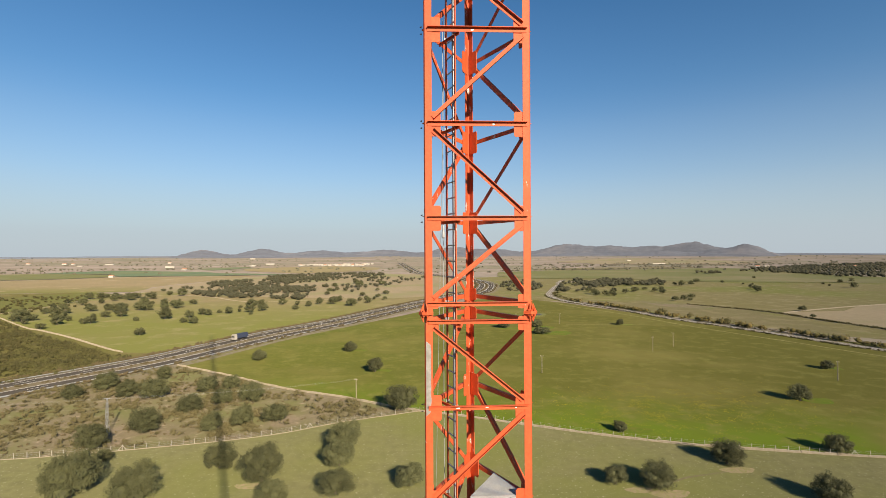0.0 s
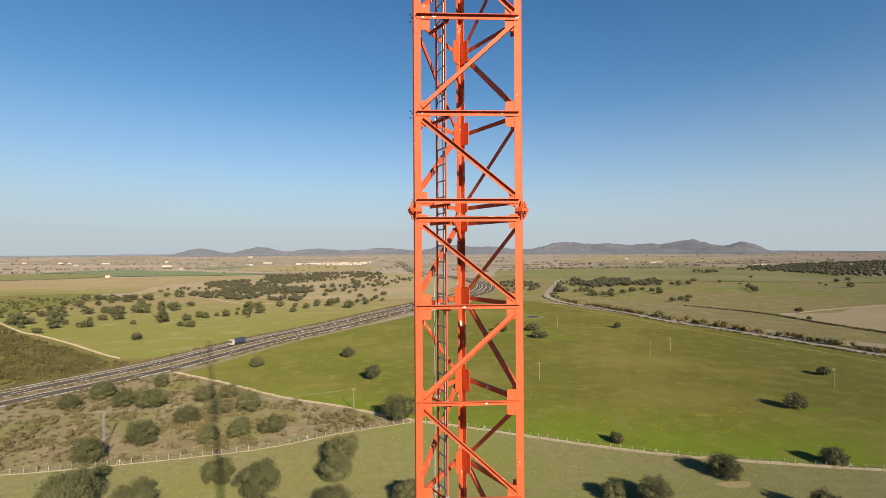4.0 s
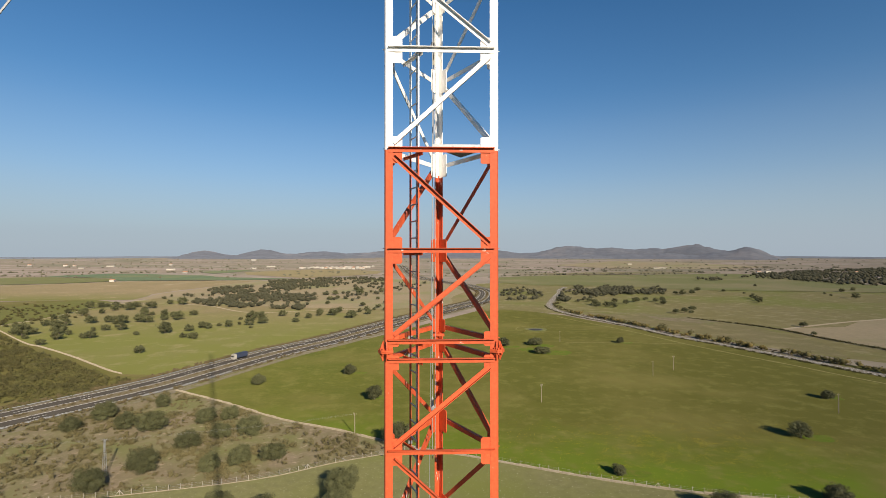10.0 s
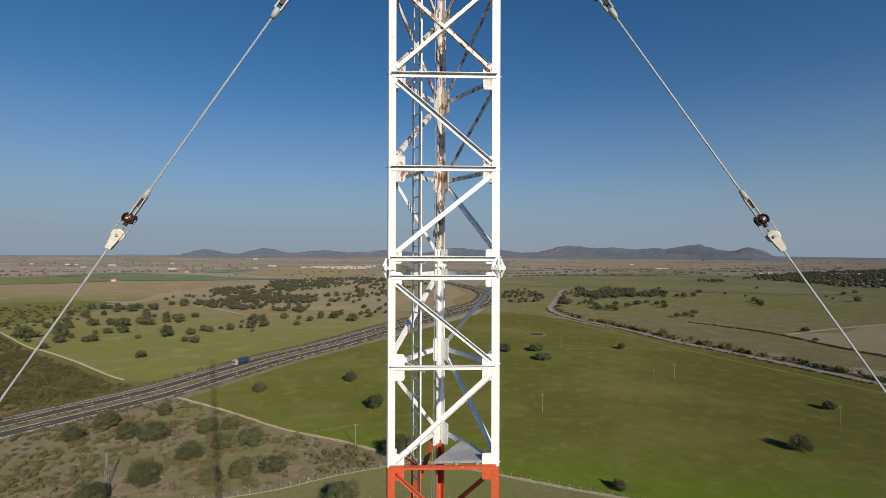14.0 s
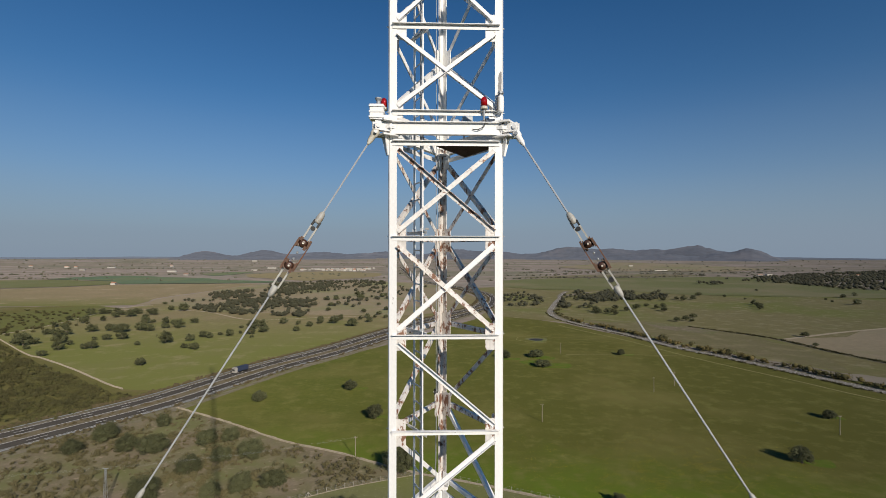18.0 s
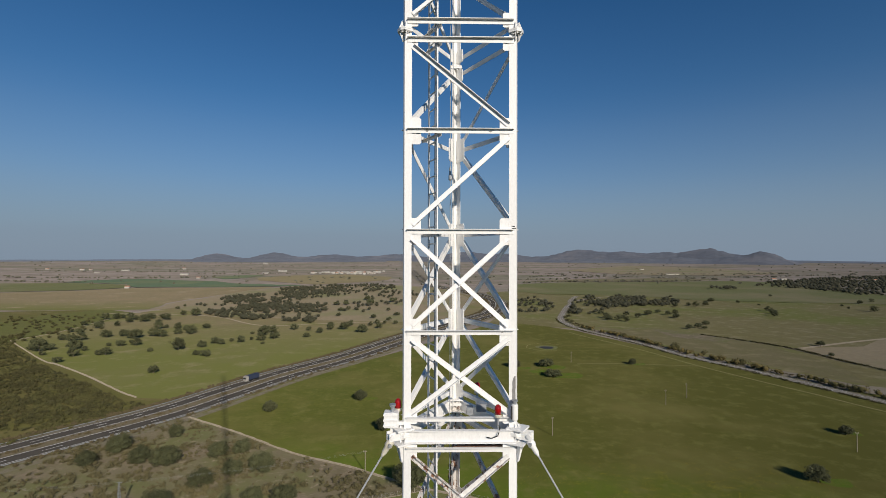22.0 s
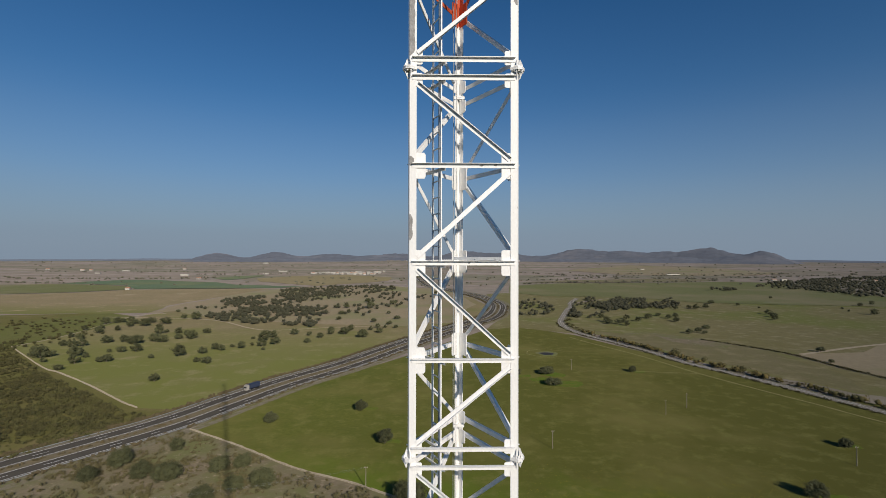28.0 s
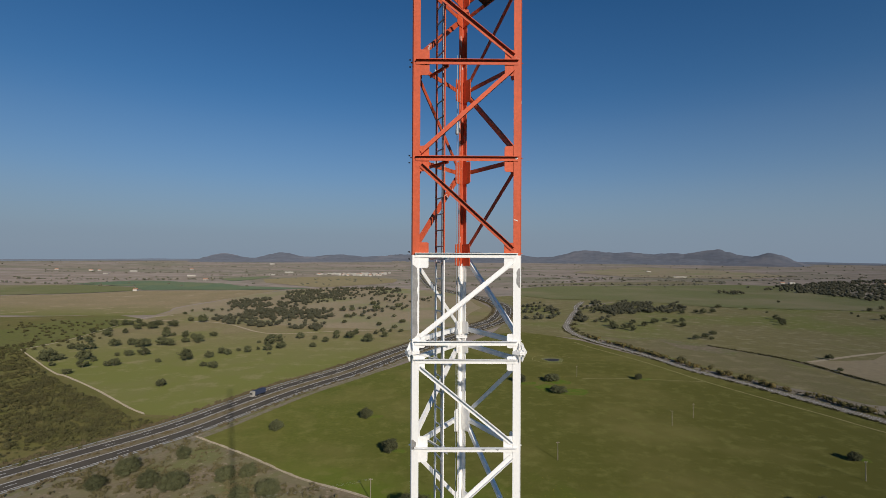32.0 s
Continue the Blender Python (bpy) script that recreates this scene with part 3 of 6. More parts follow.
for side, tag in ((1, "far"), (-1, "near")):
    strip_object("inner_shoulder", way, *both_sides(side, 2.8, 3.4), 0.13, ASPHALT_OLD, "pale inner shoulder of the motorway", "road", depth=0.08)
    strip_object("carriageway_" + tag, way, *both_sides(side, 3.4, 11.3), 0.14, ASPHALT, "dark grey two-lane motorway carriageway", "road", depth=0.1)
    strip_object("hard_shoulder", way, *both_sides(side, 11.3, 13.4), 0.145, SHOULDER, "grey hard shoulder of the motorway", "road", depth=0.1)
    strip_object("crash_barrier", way, *both_sides(side, 13.7, 13.85), 0.75, GALVANISED, "galvanised crash barrier along the motorway", "barrier", depth=0.32)
    for off, half in ((3.75, 0.2), (11.0, 0.18)):
        strip_object("edge_line", way, side * off - half, side * off + half, 0.16, PAINT_LINE, "solid white edge line on the motorway", "road marking")
    vs, fs, k = [], [], 0
    dense = smooth_line(MOTORWAY[1:15], 4.5)
    for i in range(0, len(dense) - 1, 4):
        v, f = ribbon(dense[i:i + 2], side * 7.35 - 0.14, side * 7.35 + 0.14, 0.16)
        fs += [tuple(len(vs) + q for q in ff) for ff in f]
        vs += v
    tagged(new("lane_dashes", mesh_of("lane_dashes", vs, fs, PAINT_LINE)), "broken white lane line on the motorway", "road marking", kind="structure")
strip_object("service_track", way, -21, -16.5, 0.07, VERGE, "pale dirt service track beside the motorway", "track")

road_line = smooth_line(ROAD)
strip_object("road_verge", road_line, -4.6, 6, 0.06, VERGE, "dry verge of the country road", "verge")
strip_object("country_road", road_line, -3.1, 3.1, 0.12, ASPHALT_OLD, "worn grey two-lane country road", "road", depth=0.08)
for off in (-2.85, 0, 2.85):
    strip_object("road_line", road_line, off - 0.08, off + 0.08, 0.14, PAINT_LINE, "thin white line on the country road", "road marking")
strip_object("field_track", smooth_line([(138, 490), (147, 462), (172, 400), (189, 340), (206, 295), (219, 265), (233, 230), (290, 120)]), -0.75, 0.75, 0.05, TRODDEN, "thin pale track along the meadow edge", "track")
strip_object("dirt_track", smooth_line([(312.9, 402.4), (423.4, 446.3), (608.8, 500)]), -2.2, 2.2, 0.06, DIRT, "pale dirt farm track", "track")
ditch_line = smooth_line([(201.7, 506), (228.9, 513.1), (249.4, 492.9), (280.9, 448.6), (302.4, 404.6), (305.3, 377.7), (306.5, 352.3), (310.6, 325.7), (322.9, 245.9)])
strip_object("ditch", ditch_line, -3, 3, 0.06, SCRUB_SOIL, "brown earthy ditch along a field edge", "ditch")
strip_object("dirt_track", smooth_line([(-436.2, 647.6), (-313.7, 629.1), (-262.3, 604), (-189.8, 537.7), (-118.9, 554.6), (-47.8, 571.5), (33.5, 604.4)]), -1.5, 1.5, 0.07, DIRT, "pale footpath through the oaks", "track")
strip_object("dirt_track", smooth_line([(36, 97), (50, 97), (70, 92), (95, 86)]), -0.5, 0.5, 0.04, SCRUB_SOIL, "trodden cattle path between the oaks", "track")
strip_object("dirt_track", smooth_line([(48, 100), (62, 106), (76, 109)]), -0.35, 0.35, 0.04, SCRUB_SOIL, "faint cattle path between the oaks", "track")


def disc(name, x, y, rx, ry, mat, lift, label, category, ragged=0.0):
    pts = [(x + rx * math.cos(a) * (1 + 0.15 * math.sin(3 * a)), y + ry * math.sin(a) * (1 + 0.12 * math.cos(2 * a))) for a in [2 * math.pi * i / 28 for i in range(28)]]
    return sheet(name, pts, mat, lift, label, category, ragged)


disc("pond_bank", 96.7, 407.1, 9, 11, PASTURE, 0.05, "bare muddy bank round a small pond", "bank")
for x, y, r in ((48, 100.5, 3.2), (54, 98.5, 4.5), (76.5, 109, 4.2), (-41, 107, 3.5)):
    disc("bare_patch", x, y, r, r * 0.45, SOIL, 0.045, "trodden bare earth under the oaks", "bare earth")
for line in ([(104, 346), (137, 346), (188, 338)],):
    strip_object("field_path", smooth_line(line), -0.4, 0.4, 0.05, TRODDEN, "faint pale path across the meadow", "track")
ring = [Vector((97 + (17 + 4 * noise.noise((a, 0, 3))) * math.cos(a), 410 + (16 + 5 * noise.noise((a, 2, 6))) * math.sin(a))) for a in [0.4 + 4.6 * i / 40 for i in range(41)]]
strip_object("field_path", ring, -0.3, 0.3, 0.05, TRODDEN, "faint pale ring trodden round the pond", "track")
for x, y, r in ((139, 163, 6.5), (186, 208, 5), (62, 136, 5.5), (50, 139, 3.5), (82, 312, 13), (72, 322, 9), (84, 336, 9), (61, 334, 8), (146, 344, 5), (-36, 262, 5), (-19, 215, 5)):
    disc("rank_grass", x, y, r, r * 0.6, LUSH, 0.04, "bright green rank grass round a meadow oak", "grass", 5)
disc("pond", 96.2, 407.1, 6, 6, WATER, 0.07, "small dark cattle pond in the meadow", "pond")


def hills(name, tops, base, near, deep, west, east, seed, label):
    """A chain of low wooded hills on the horizon: azimuth, height and half-width of every rounded top."""
    vs, fs, k, m = [], [], 640, 14
    for j in range(m):
        u = j / (m - 1)
        r, f = near + deep * u, math.sin(math.pi * 0.5 * min(1, u / 0.78)) ** 1.3 if u < 0.78 else 1 - (u - 0.78) * 1.8
        for i in range(k):
            az = west + (east - west) * i / (k - 1)
            h = sum(t * math.exp(-((az - a) / w) ** 2) for a, t, w in tops) * min(1, max(0, (az - west - 4) / 4), max(0, (east - 4 - az) / 3))
            gully = noise.fractal((az * 1.1, u * 2.2, seed), 0.9, 2.1, 5)
            h = h * (1 + 0.07 * gully) + 3 * noise.noise((az * 2.3, 1, j * 0.1)) + 2 * gully * min(1, max(0, h) / 20)
            a = radians(az)
            vs.append((r * math.sin(a), r * math.cos(a), base + (h * f if h > 0 else 0) + 8 * f - (8 if j == 0 else 0)))
    for j in range(m - 1):
        fs += [(j * k + i, j * k + i + 1, (j + 1) * k + i + 1, (j + 1) * k + i) for i in range(k - 1)]
    tagged(new(name, mesh_of(name, vs, fs, HILL_HAZED, True)), label, "hills", kind="structure")


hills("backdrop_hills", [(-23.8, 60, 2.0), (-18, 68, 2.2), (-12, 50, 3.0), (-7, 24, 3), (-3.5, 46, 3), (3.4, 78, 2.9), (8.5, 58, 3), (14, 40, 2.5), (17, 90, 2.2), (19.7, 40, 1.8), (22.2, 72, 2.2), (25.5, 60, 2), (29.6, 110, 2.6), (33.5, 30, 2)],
      14, 4250, 600, -34, 44, 3, "low wooded hills on the horizon, tinted hazy blue-grey")
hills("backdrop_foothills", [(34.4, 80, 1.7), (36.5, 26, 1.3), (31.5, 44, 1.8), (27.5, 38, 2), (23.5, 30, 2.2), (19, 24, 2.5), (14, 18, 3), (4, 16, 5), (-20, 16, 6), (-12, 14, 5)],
      8, 3650, 700, -34, 42.5, 8, "lower wooded hills before the others, in the same hazy tint")


def far_ridge():
    """A long low rim of upland, added to close the plain all round with a haze-coloured band."""
    vs, fs, k = [], [], 720
    for i in range(k):
        a = 2 * math.pi * i / k
        h = 12 + 8 * noise.fractal((math.sin(a) * 9, math.cos(a) * 9, 1.5), 0.8, 2.0, 4)
        for r, z in ((4560, 10), (4700, 20 + 0.5 * h), (4800, 22 + 0.7 * h), (4900, 6)):
            vs.append((r * math.sin(a), r * math.cos(a), z))
    for i in range(k):
        o, q = 4 * i, 4 * ((i + 1) % k)
        fs += [(o + j, o + j + 1, q + j + 1, q + j) for j in range(3)]
    tagged(new("backdrop_ridge", mesh_of("backdrop_ridge", vs, fs, RIDGE_HAZED, True)), "low added upland along the horizon, tinted hazy blue-grey", "hills", kind="structure")


far_ridge()


# ---- lattice mast ----
BASE = 53.06                      # height of the first flange in view
SIDE = 0.875                      # half the width of a face
TOP_BACK = SIDE * math.sqrt(3)
LEGS = [Vector((-SIDE, 0, 0)), Vector((SIDE, 0, 0)), Vector((0, TOP_BACK, 0))]
MIDDLE = sum(LEGS, Vector()) / 3
FACES = [(0, 1), (1, 2), (2, 0)]
UP = Vector((0, 0, 1))
mast = thing("lattice_mast", "tall three-legged lattice mast painted in orange-red and white bands", "mast", pose(0, 0, 0))


def toward(i, j):
    return (LEGS[j] - LEGS[i]).normalized()


def outward(i, j):
    n = toward(i, j).cross(UP)
    return n if n.dot((LEGS[i] + LEGS[j]) / 2 - MIDDLE) > 0 else -n


def paint(z):
    """The colour band at a height above the first flange in view."""
    band = math.floor((z - 15.0) / 22.5)
    return WHITE if band % 2 == 0 else RED


def worn(z):
    return WHITE_RUSTY if 19.2 < z < 23.6 else paint(z)


def angle_bar(bag, p, q, n, w=0.072, t=0.009, low=False):
    """A steel angle between two points: one flange flat on the face, the other standing out at its upper or lower edge."""
    d = (q - p).normalized()
    s = n.cross(d).normalized()
    if (s.z < 0) != low:
        s = -s
    ring = [(-w / 2, 0), (w / 2, 0), (w / 2, w * 0.8), (w / 2 - t, w * 0.8), (w / 2 - t, t), (-w / 2, t)]
    rr = lambda c: [c + s * a + n * b for a, b in ring]
    return bag.prism(rr(p), rr(q))


def leg_piece(i, z0, z1):
    """A folded-plate leg: two plates along the faces, with a blunted corner."""
    a, b = [toward(i, j) for j in range(3) if j != i]
    out = (LEGS[i] - MIDDLE).normalized()
    w, c, t = 0.148, 0.04, 0.012
    v = LEGS[i]
    na = -outward(*[f for f in FACES if i in f and [j for j in f if j != i][0] == [j for j in range(3) if j != i][0]][0])
    nb = -outward(*[f for f in FACES if i in f and [j for j in f if j != i][0] == [j for j in range(3) if j != i][1]][0])
    outer = [v + a * w, v + a * c, v + b * c, v + b * w]
    inner = [v + b * w + nb * t, v + b * (c + 0.004) + nb * t, v + a * (c + 0.004) + na * t, v + a * w + na * t]
    ring = outer + inner
    bag = Bag()
    bag.prism([q + UP * (BASE + z0) for q in ring], [q + UP * (BASE + z1) for q in ring])
    mat = paint((z0 + z1) / 2)
    return bag.mesh("leg", RED_WORN if i == 2 and mat is RED else WHITE_RUSTY if i == 2 and 18 < z0 < 24 else mat)


def gusset(i, j, z, high, wide):
    """A plate welded to a leg, in the plane of a face, with a clipped corner."""
    u, n = toward(i, j), outward(i, j) if (i, j) in FACES else outward(j, i)
    v = LEGS[i] + UP * (BASE + z) - n * 0.009
    pts = [(0.06, -high / 2), (wide * 0.92, -high / 2), (wide, -high * 0.43), (wide, high * 0.43), (wide * 0.92, high / 2), (0.06, high / 2)]
    bag = Bag()
    bag.prism([v + u * a + UP * b for a, b in pts], [v + u * a + UP * b - n * 0.012 for a, b in pts])
    return bag.mesh("gusset_plate", worn(z - 0.05 + (0.2 if i == 2 else 0)))


def flange(i, z, parent):
    """Two bolted plates at the joint of a leg, with triangular ribs."""
    out = (LEGS[i] - MIDDLE).normalized()
    side = out.cross(UP)
    c = LEGS[i] - out * 0.045 + UP * (BASE + z)
    col = paint(z)
    plan = [(0.096, -0.05), (0.096, 0.05), (0.045, 0.104), (-0.08, 0.1), (-0.08, -0.1), (0.045, -0.104)]
    for s in (-1, 1):
        bag = Bag()
        z0, z1 = (0.001, 0.024) if s > 0 else (-0.024, -0.001)
        bag.prism([c + out * a + side * b + UP * z0 for a, b in plan], [c + out * a + side * b + UP * z1 for a, b in plan])
        part("flange_plate", bag.mesh("flange_plate", col), parent)
        for ang in (0, 78, -78):
            d = Matrix.Rotation(radians(ang), 3, "Z") @ out
            e = d.cross(UP) * 0.006
            r = 0.094 if ang == 0 else 0.096
            tri = [c + d * 0.03 + UP * 0.024 * s, c + d * r + UP * 0.024 * s, c + d * r * 0.92 + UP * 0.05 * s, c + d * 0.045 + UP * 0.15 * s]
            rb = Bag()
            rb.prism([q - e for q in tri], [q + e for q in tri])
            part("rib", rb.mesh("rib", col), parent)
    bolts = Bag()
    for k in range(7):
        a = 2 * math.pi * k / 7 + 0.2
        p = c + out * (0.016 + 0.062 * math.cos(a)) + side * 0.075 * math.sin(a)
        bolts.tube(p - UP * 0.05, p + UP * 0.05, 0.015, k=6)
    tagged(part("bolts", bolts.mesh("bolts", RED if col is RED else WHITE), parent), kind="stuff")


LEVELS = [0.14, 1.5, 3.0, 4.5, 5.86]
SLOPES = {1: "\\/\\/", 3: "/\\XX", 4: "XX/\\"}
FIRST, LAST = -1, 7               # sections in full detail


def section(k):
    z = 6.0 * k
    LEVELS = [0.14, 1.5, 2.91, 4.365, 5.77] if k == 3 else [0.22 if k == 4 else 0.14, 1.5, 3.0, 4.5, 5.86]
    slopes = SLOPES.get(k, "/\\/\\")
    for i in range(3):
        cuts = [z + 0.024] + [c - (0.16 if i == 2 else 0) for c in (15.0, 37.5) if z < c < z + 6] + [z + 5.976]
        for n, (a, b) in enumerate(zip(cuts, cuts[1:])):
            leg = part("leg", leg_piece(i, a, b), mast)
            if n == 0:
                flange(i, z, leg)
            for lv in LEVELS:
                if a <= z + lv < b or (n == len(cuts) - 2 and z + lv >= b):
                    for j in range(3):
                        if j != i:
                            short = lv in (LEVELS[0], LEVELS[-1])
                            g = 0.22 if short else 0.4
                            up = 0.035 if lv == LEVELS[0] else -0.035 if lv == LEVELS[-1] else 0
                            if z + lv in (15.0, 37.5):     # two halves where the paint changes
                                for half in (-0.1, 0.1):
                                    part("gusset_plate", gusset(i, j, z + lv + half, 0.198, 0.288), leg)
                                continue
                            part("gusset_plate", gusset(i, j, z + lv + up, g, 0.288 if not short else 0.24), leg)
    for i, j in FACES:
        n = outward(i, j)
        u = toward(i, j)
        for lv in LEVELS:
            p, q = LEGS[i] + u * 0.08, LEGS[j] - u * 0.08
            h = UP * (BASE + z + lv)
            mat = (paint if i == 0 else worn)(z + lv - 0.02 if i == 0 else z + lv + 0.02)
            part("horizontal_strut", angle_bar(Bag(), p + h, q + h, n).mesh("horizontal_strut", mat), mast)
        for b, s in enumerate(slopes):
            z0, z1 = z + LEVELS[b] + 0.1, z + LEVELS[b + 1] - 0.1
            lo, hi = (LEGS[i] + u * 0.16, LEGS[j] - u * 0.16)
            mat = (WHITE_SPOTTED if 22.4 < (z0 + z1) / 2 < 24 else paint((z0 + z1) / 2)) if i == 0 else worn((z0 + z1) / 2)
            mat = RED_WORN if mat is RED and i == 2 else mat
            if s in "/X":
                part("diagonal_brace", angle_bar(Bag(), lo + UP * (BASE + z0), hi + UP * (BASE + z1), n, low=i == 0).mesh("diagonal_brace", mat), mast)
            if s in "\\X":
                lift = -n * 0.012 if s == "X" else Vector()
                mat = WHITE_RUSTY if i == 0 and 20.9 < (z0 + z1) / 2 < 24 else mat
                part("diagonal_brace", angle_bar(Bag(), hi + UP * (BASE + z0) + lift, lo + UP * (BASE + z1) + lift, n, low=i == 0 and s == "X" and not 22.4 < (z0 + z1) / 2 < 24).mesh("diagonal_brace", mat), mast)


for k in range(FIRST, LAST + 1):
    section(k)


def far_section(z0, z1):
    """A stretch of mast that the camera never passes: legs and braces, joined."""
    bag = Bag()
    for i in range(3):
        bag.tube(LEGS[i] + UP * z0, LEGS[i] + UP * z1, 0.075, k=6)
    for i, j in FACES:
        u, n, flip = toward(i, j), outward(i, j), 0
        for b in range(max(1, round((z1 - z0) / 1.5))):
            a0, a1 = z0 + 1.5 * b, min(z1, z0 + 1.5 * b + 1.5)
            p, q = (LEGS[i], LEGS[j]) if b % 2 else (LEGS[j], LEGS[i])
            bag.tube(p + UP * a0, q + UP * a1, 0.045, k=4)
            bag.tube(p + UP * a0, q + UP * a0, 0.045, k=4)
    part("mast_stretch", bag.mesh("mast_stretch", paint((z0 + z1) / 2 - BASE)), mast)


for z0 in [BASE - 12 - 6 * q for q in range(7)]:
    far_section(z0, z0 + 6)
for q in range(LAST + 1, 18):
    far_section(BASE + 6 * q, BASE + 6 * q + 6)
footing = Bag().box((0, MIDDLE.y, 2.2), (2.6, 2.6, 4.4))
tagged(new("mast_footing", footing.mesh("mast_footing", CONCRETE)), "pale concrete footing under the mast", "footing", kind="structure")


# ---- ladder ----
LADDER_A, LADDER_B = Vector((-0.475, 0.39, 0)), Vector((-0.35, 0.085, 0))


def build_ladder():
    low, high, gap = BASE - 6.0, BASE + 47.0, 0.2575
    lad = thing("access_ladder", "narrow steel ladder with galvanised safety rail inside the mast", "ladder", pose(LADDER_A.x, LADDER_A.y, low))
    inv = Matrix.Translation(-Vector((LADDER_A.x, LADDER_A.y, low)))
    along = (LADDER_B - LADDER_A).normalized()
    across = along.cross(UP)
    cuts = [low] + [BASE + 6.0 * k for k in range(0, 8)] + [BASE + 15.0, BASE + 37.5, high]
    cuts = sorted(cuts)
    for a, b in zip(cuts, cuts[1:]):
        for p in (LADDER_A, LADDER_B):
            bag = Bag()
            m = Matrix((along, across, UP)).transposed()
            bag.box(inv @ (p + UP * (a + b) / 2), (0.04, 0.02, b - a - 0.004), m)
            part("rail", bag.mesh("rail", paint((a + b) / 2 - BASE)), lad)
    mid = LADDER_A.lerp(LADDER_B, 0.5) - across * 0.05
    for a, b in zip(cuts, cuts[1:]):
        part("safety_rail", Bag().box(inv @ (mid + UP * (a + b) / 2), (0.05, 0.03, b - a - 0.006), Matrix((along, across, UP)).transposed()).mesh("safety_rail", GALVANISED), lad, "galvanised guide rail")
    rung = Bag().tube(Vector(), LADDER_B - LADDER_A, 0.011, k=6)
    meshes = {mt.name: rung.mesh("rung", mt) for mt in (RED, WHITE, GALVANISED)}
    z = low + 0.12
    while z < high:
        mt = paint(z - BASE)
        part("rung", meshes[mt.name if mt is not RED else GALVANISED.name], lad, at=Matrix.Translation((0, 0, z - low)))
        z += gap
    return lad


build_ladder()


def ladder_brackets():
    """Short angles that carry the ladder, at every level of struts."""
    p, q = LEGS[0].lerp(LEGS[2], 0.33), LEGS[0].lerp(LEGS[1], 0.34)
    for k in range(FIRST, LAST + 1):
        for lv in LEVELS:
            z = 6.0 * k + lv - 0.05
            if z < 46:
                part("ladder_bracket", angle_bar(Bag(), p + UP * (BASE + z), q + UP * (BASE + z), toward(0, 2).cross(UP) * -1, 0.05, 0.006).mesh("ladder_bracket", paint(z)), mast)
                for s in (LADDER_A, LADDER_B):
                    part("ladder_clamp", Bag().box(s + UP * (BASE + z + 0.05), (0.06, 0.04, 0.045)).mesh("ladder_clamp", GALVANISED), mast)


ladder_brackets()


# ---- gratings ----
def grating(z, mat, label):
    """A small triangular platform of flat bars in the corner by the right front leg."""
    g = thing("platform_grating", label, "platform", pose(0, 0, BASE + z), group="mast platforms")
    a, b, c = Vector((-0.14, 0.02, 0)), Vector((0.74, 0.02, 0)), Vector((0.35, 0.82, 0))
    for p, q in ((a, b), (b, c), (c, a)):
        bag = Bag()
        d = (q - p).normalized()
        s = d.cross(UP) * 0.004
        ring = [s + UP * 0.03, -s + UP * 0.03, -s - UP * 0.012, s - UP * 0.012]
        bag.prism([p + r for r in ring], [q + r for r in ring])
        part("edge_bar", bag.mesh("edge_bar", mat), g)
    n = 22
    for i in range(1, n):
        y = 0.02 + 0.8 * i / n
        f = i / n
        x0, x1 = a.x + (c.x - a.x) * f, b.x + (c.x - b.x) * f
        part("slat", Bag().box(((x0 + x1) / 2, y, 0.012), (x1 - x0, 0.017, 0.028)).mesh("slat", mat), g)
    for x in (0.2, 0.52) if mat is GALVANISED else ():
        part("clip", Bag().box((x, -0.004, -0.02), (0.05, 0.01, 0.06)).mesh("clip", GALVANISED), g)


grating(-3.0 + 0.06, GALVANISED, "grey steel grating platform inside the mast")
grating(6.0 - 0.12, FLAKED, "rusty grating platform with flaking orange paint")
grating(15.0 + 0.06, GALVANISED, "grey steel grating platform at the colour change")
grating(33.0 + 0.06, GALVANISED, "grey steel grating platform inside the white mast")
grating(24.0 - 0.26, RUST, "rusty weathered grating platform at the guy level")
grating(42.0 - 0.2, RUST, "rusty grating platform high in the mast")


# ---- guy level ----
GUY_Z = 24.0


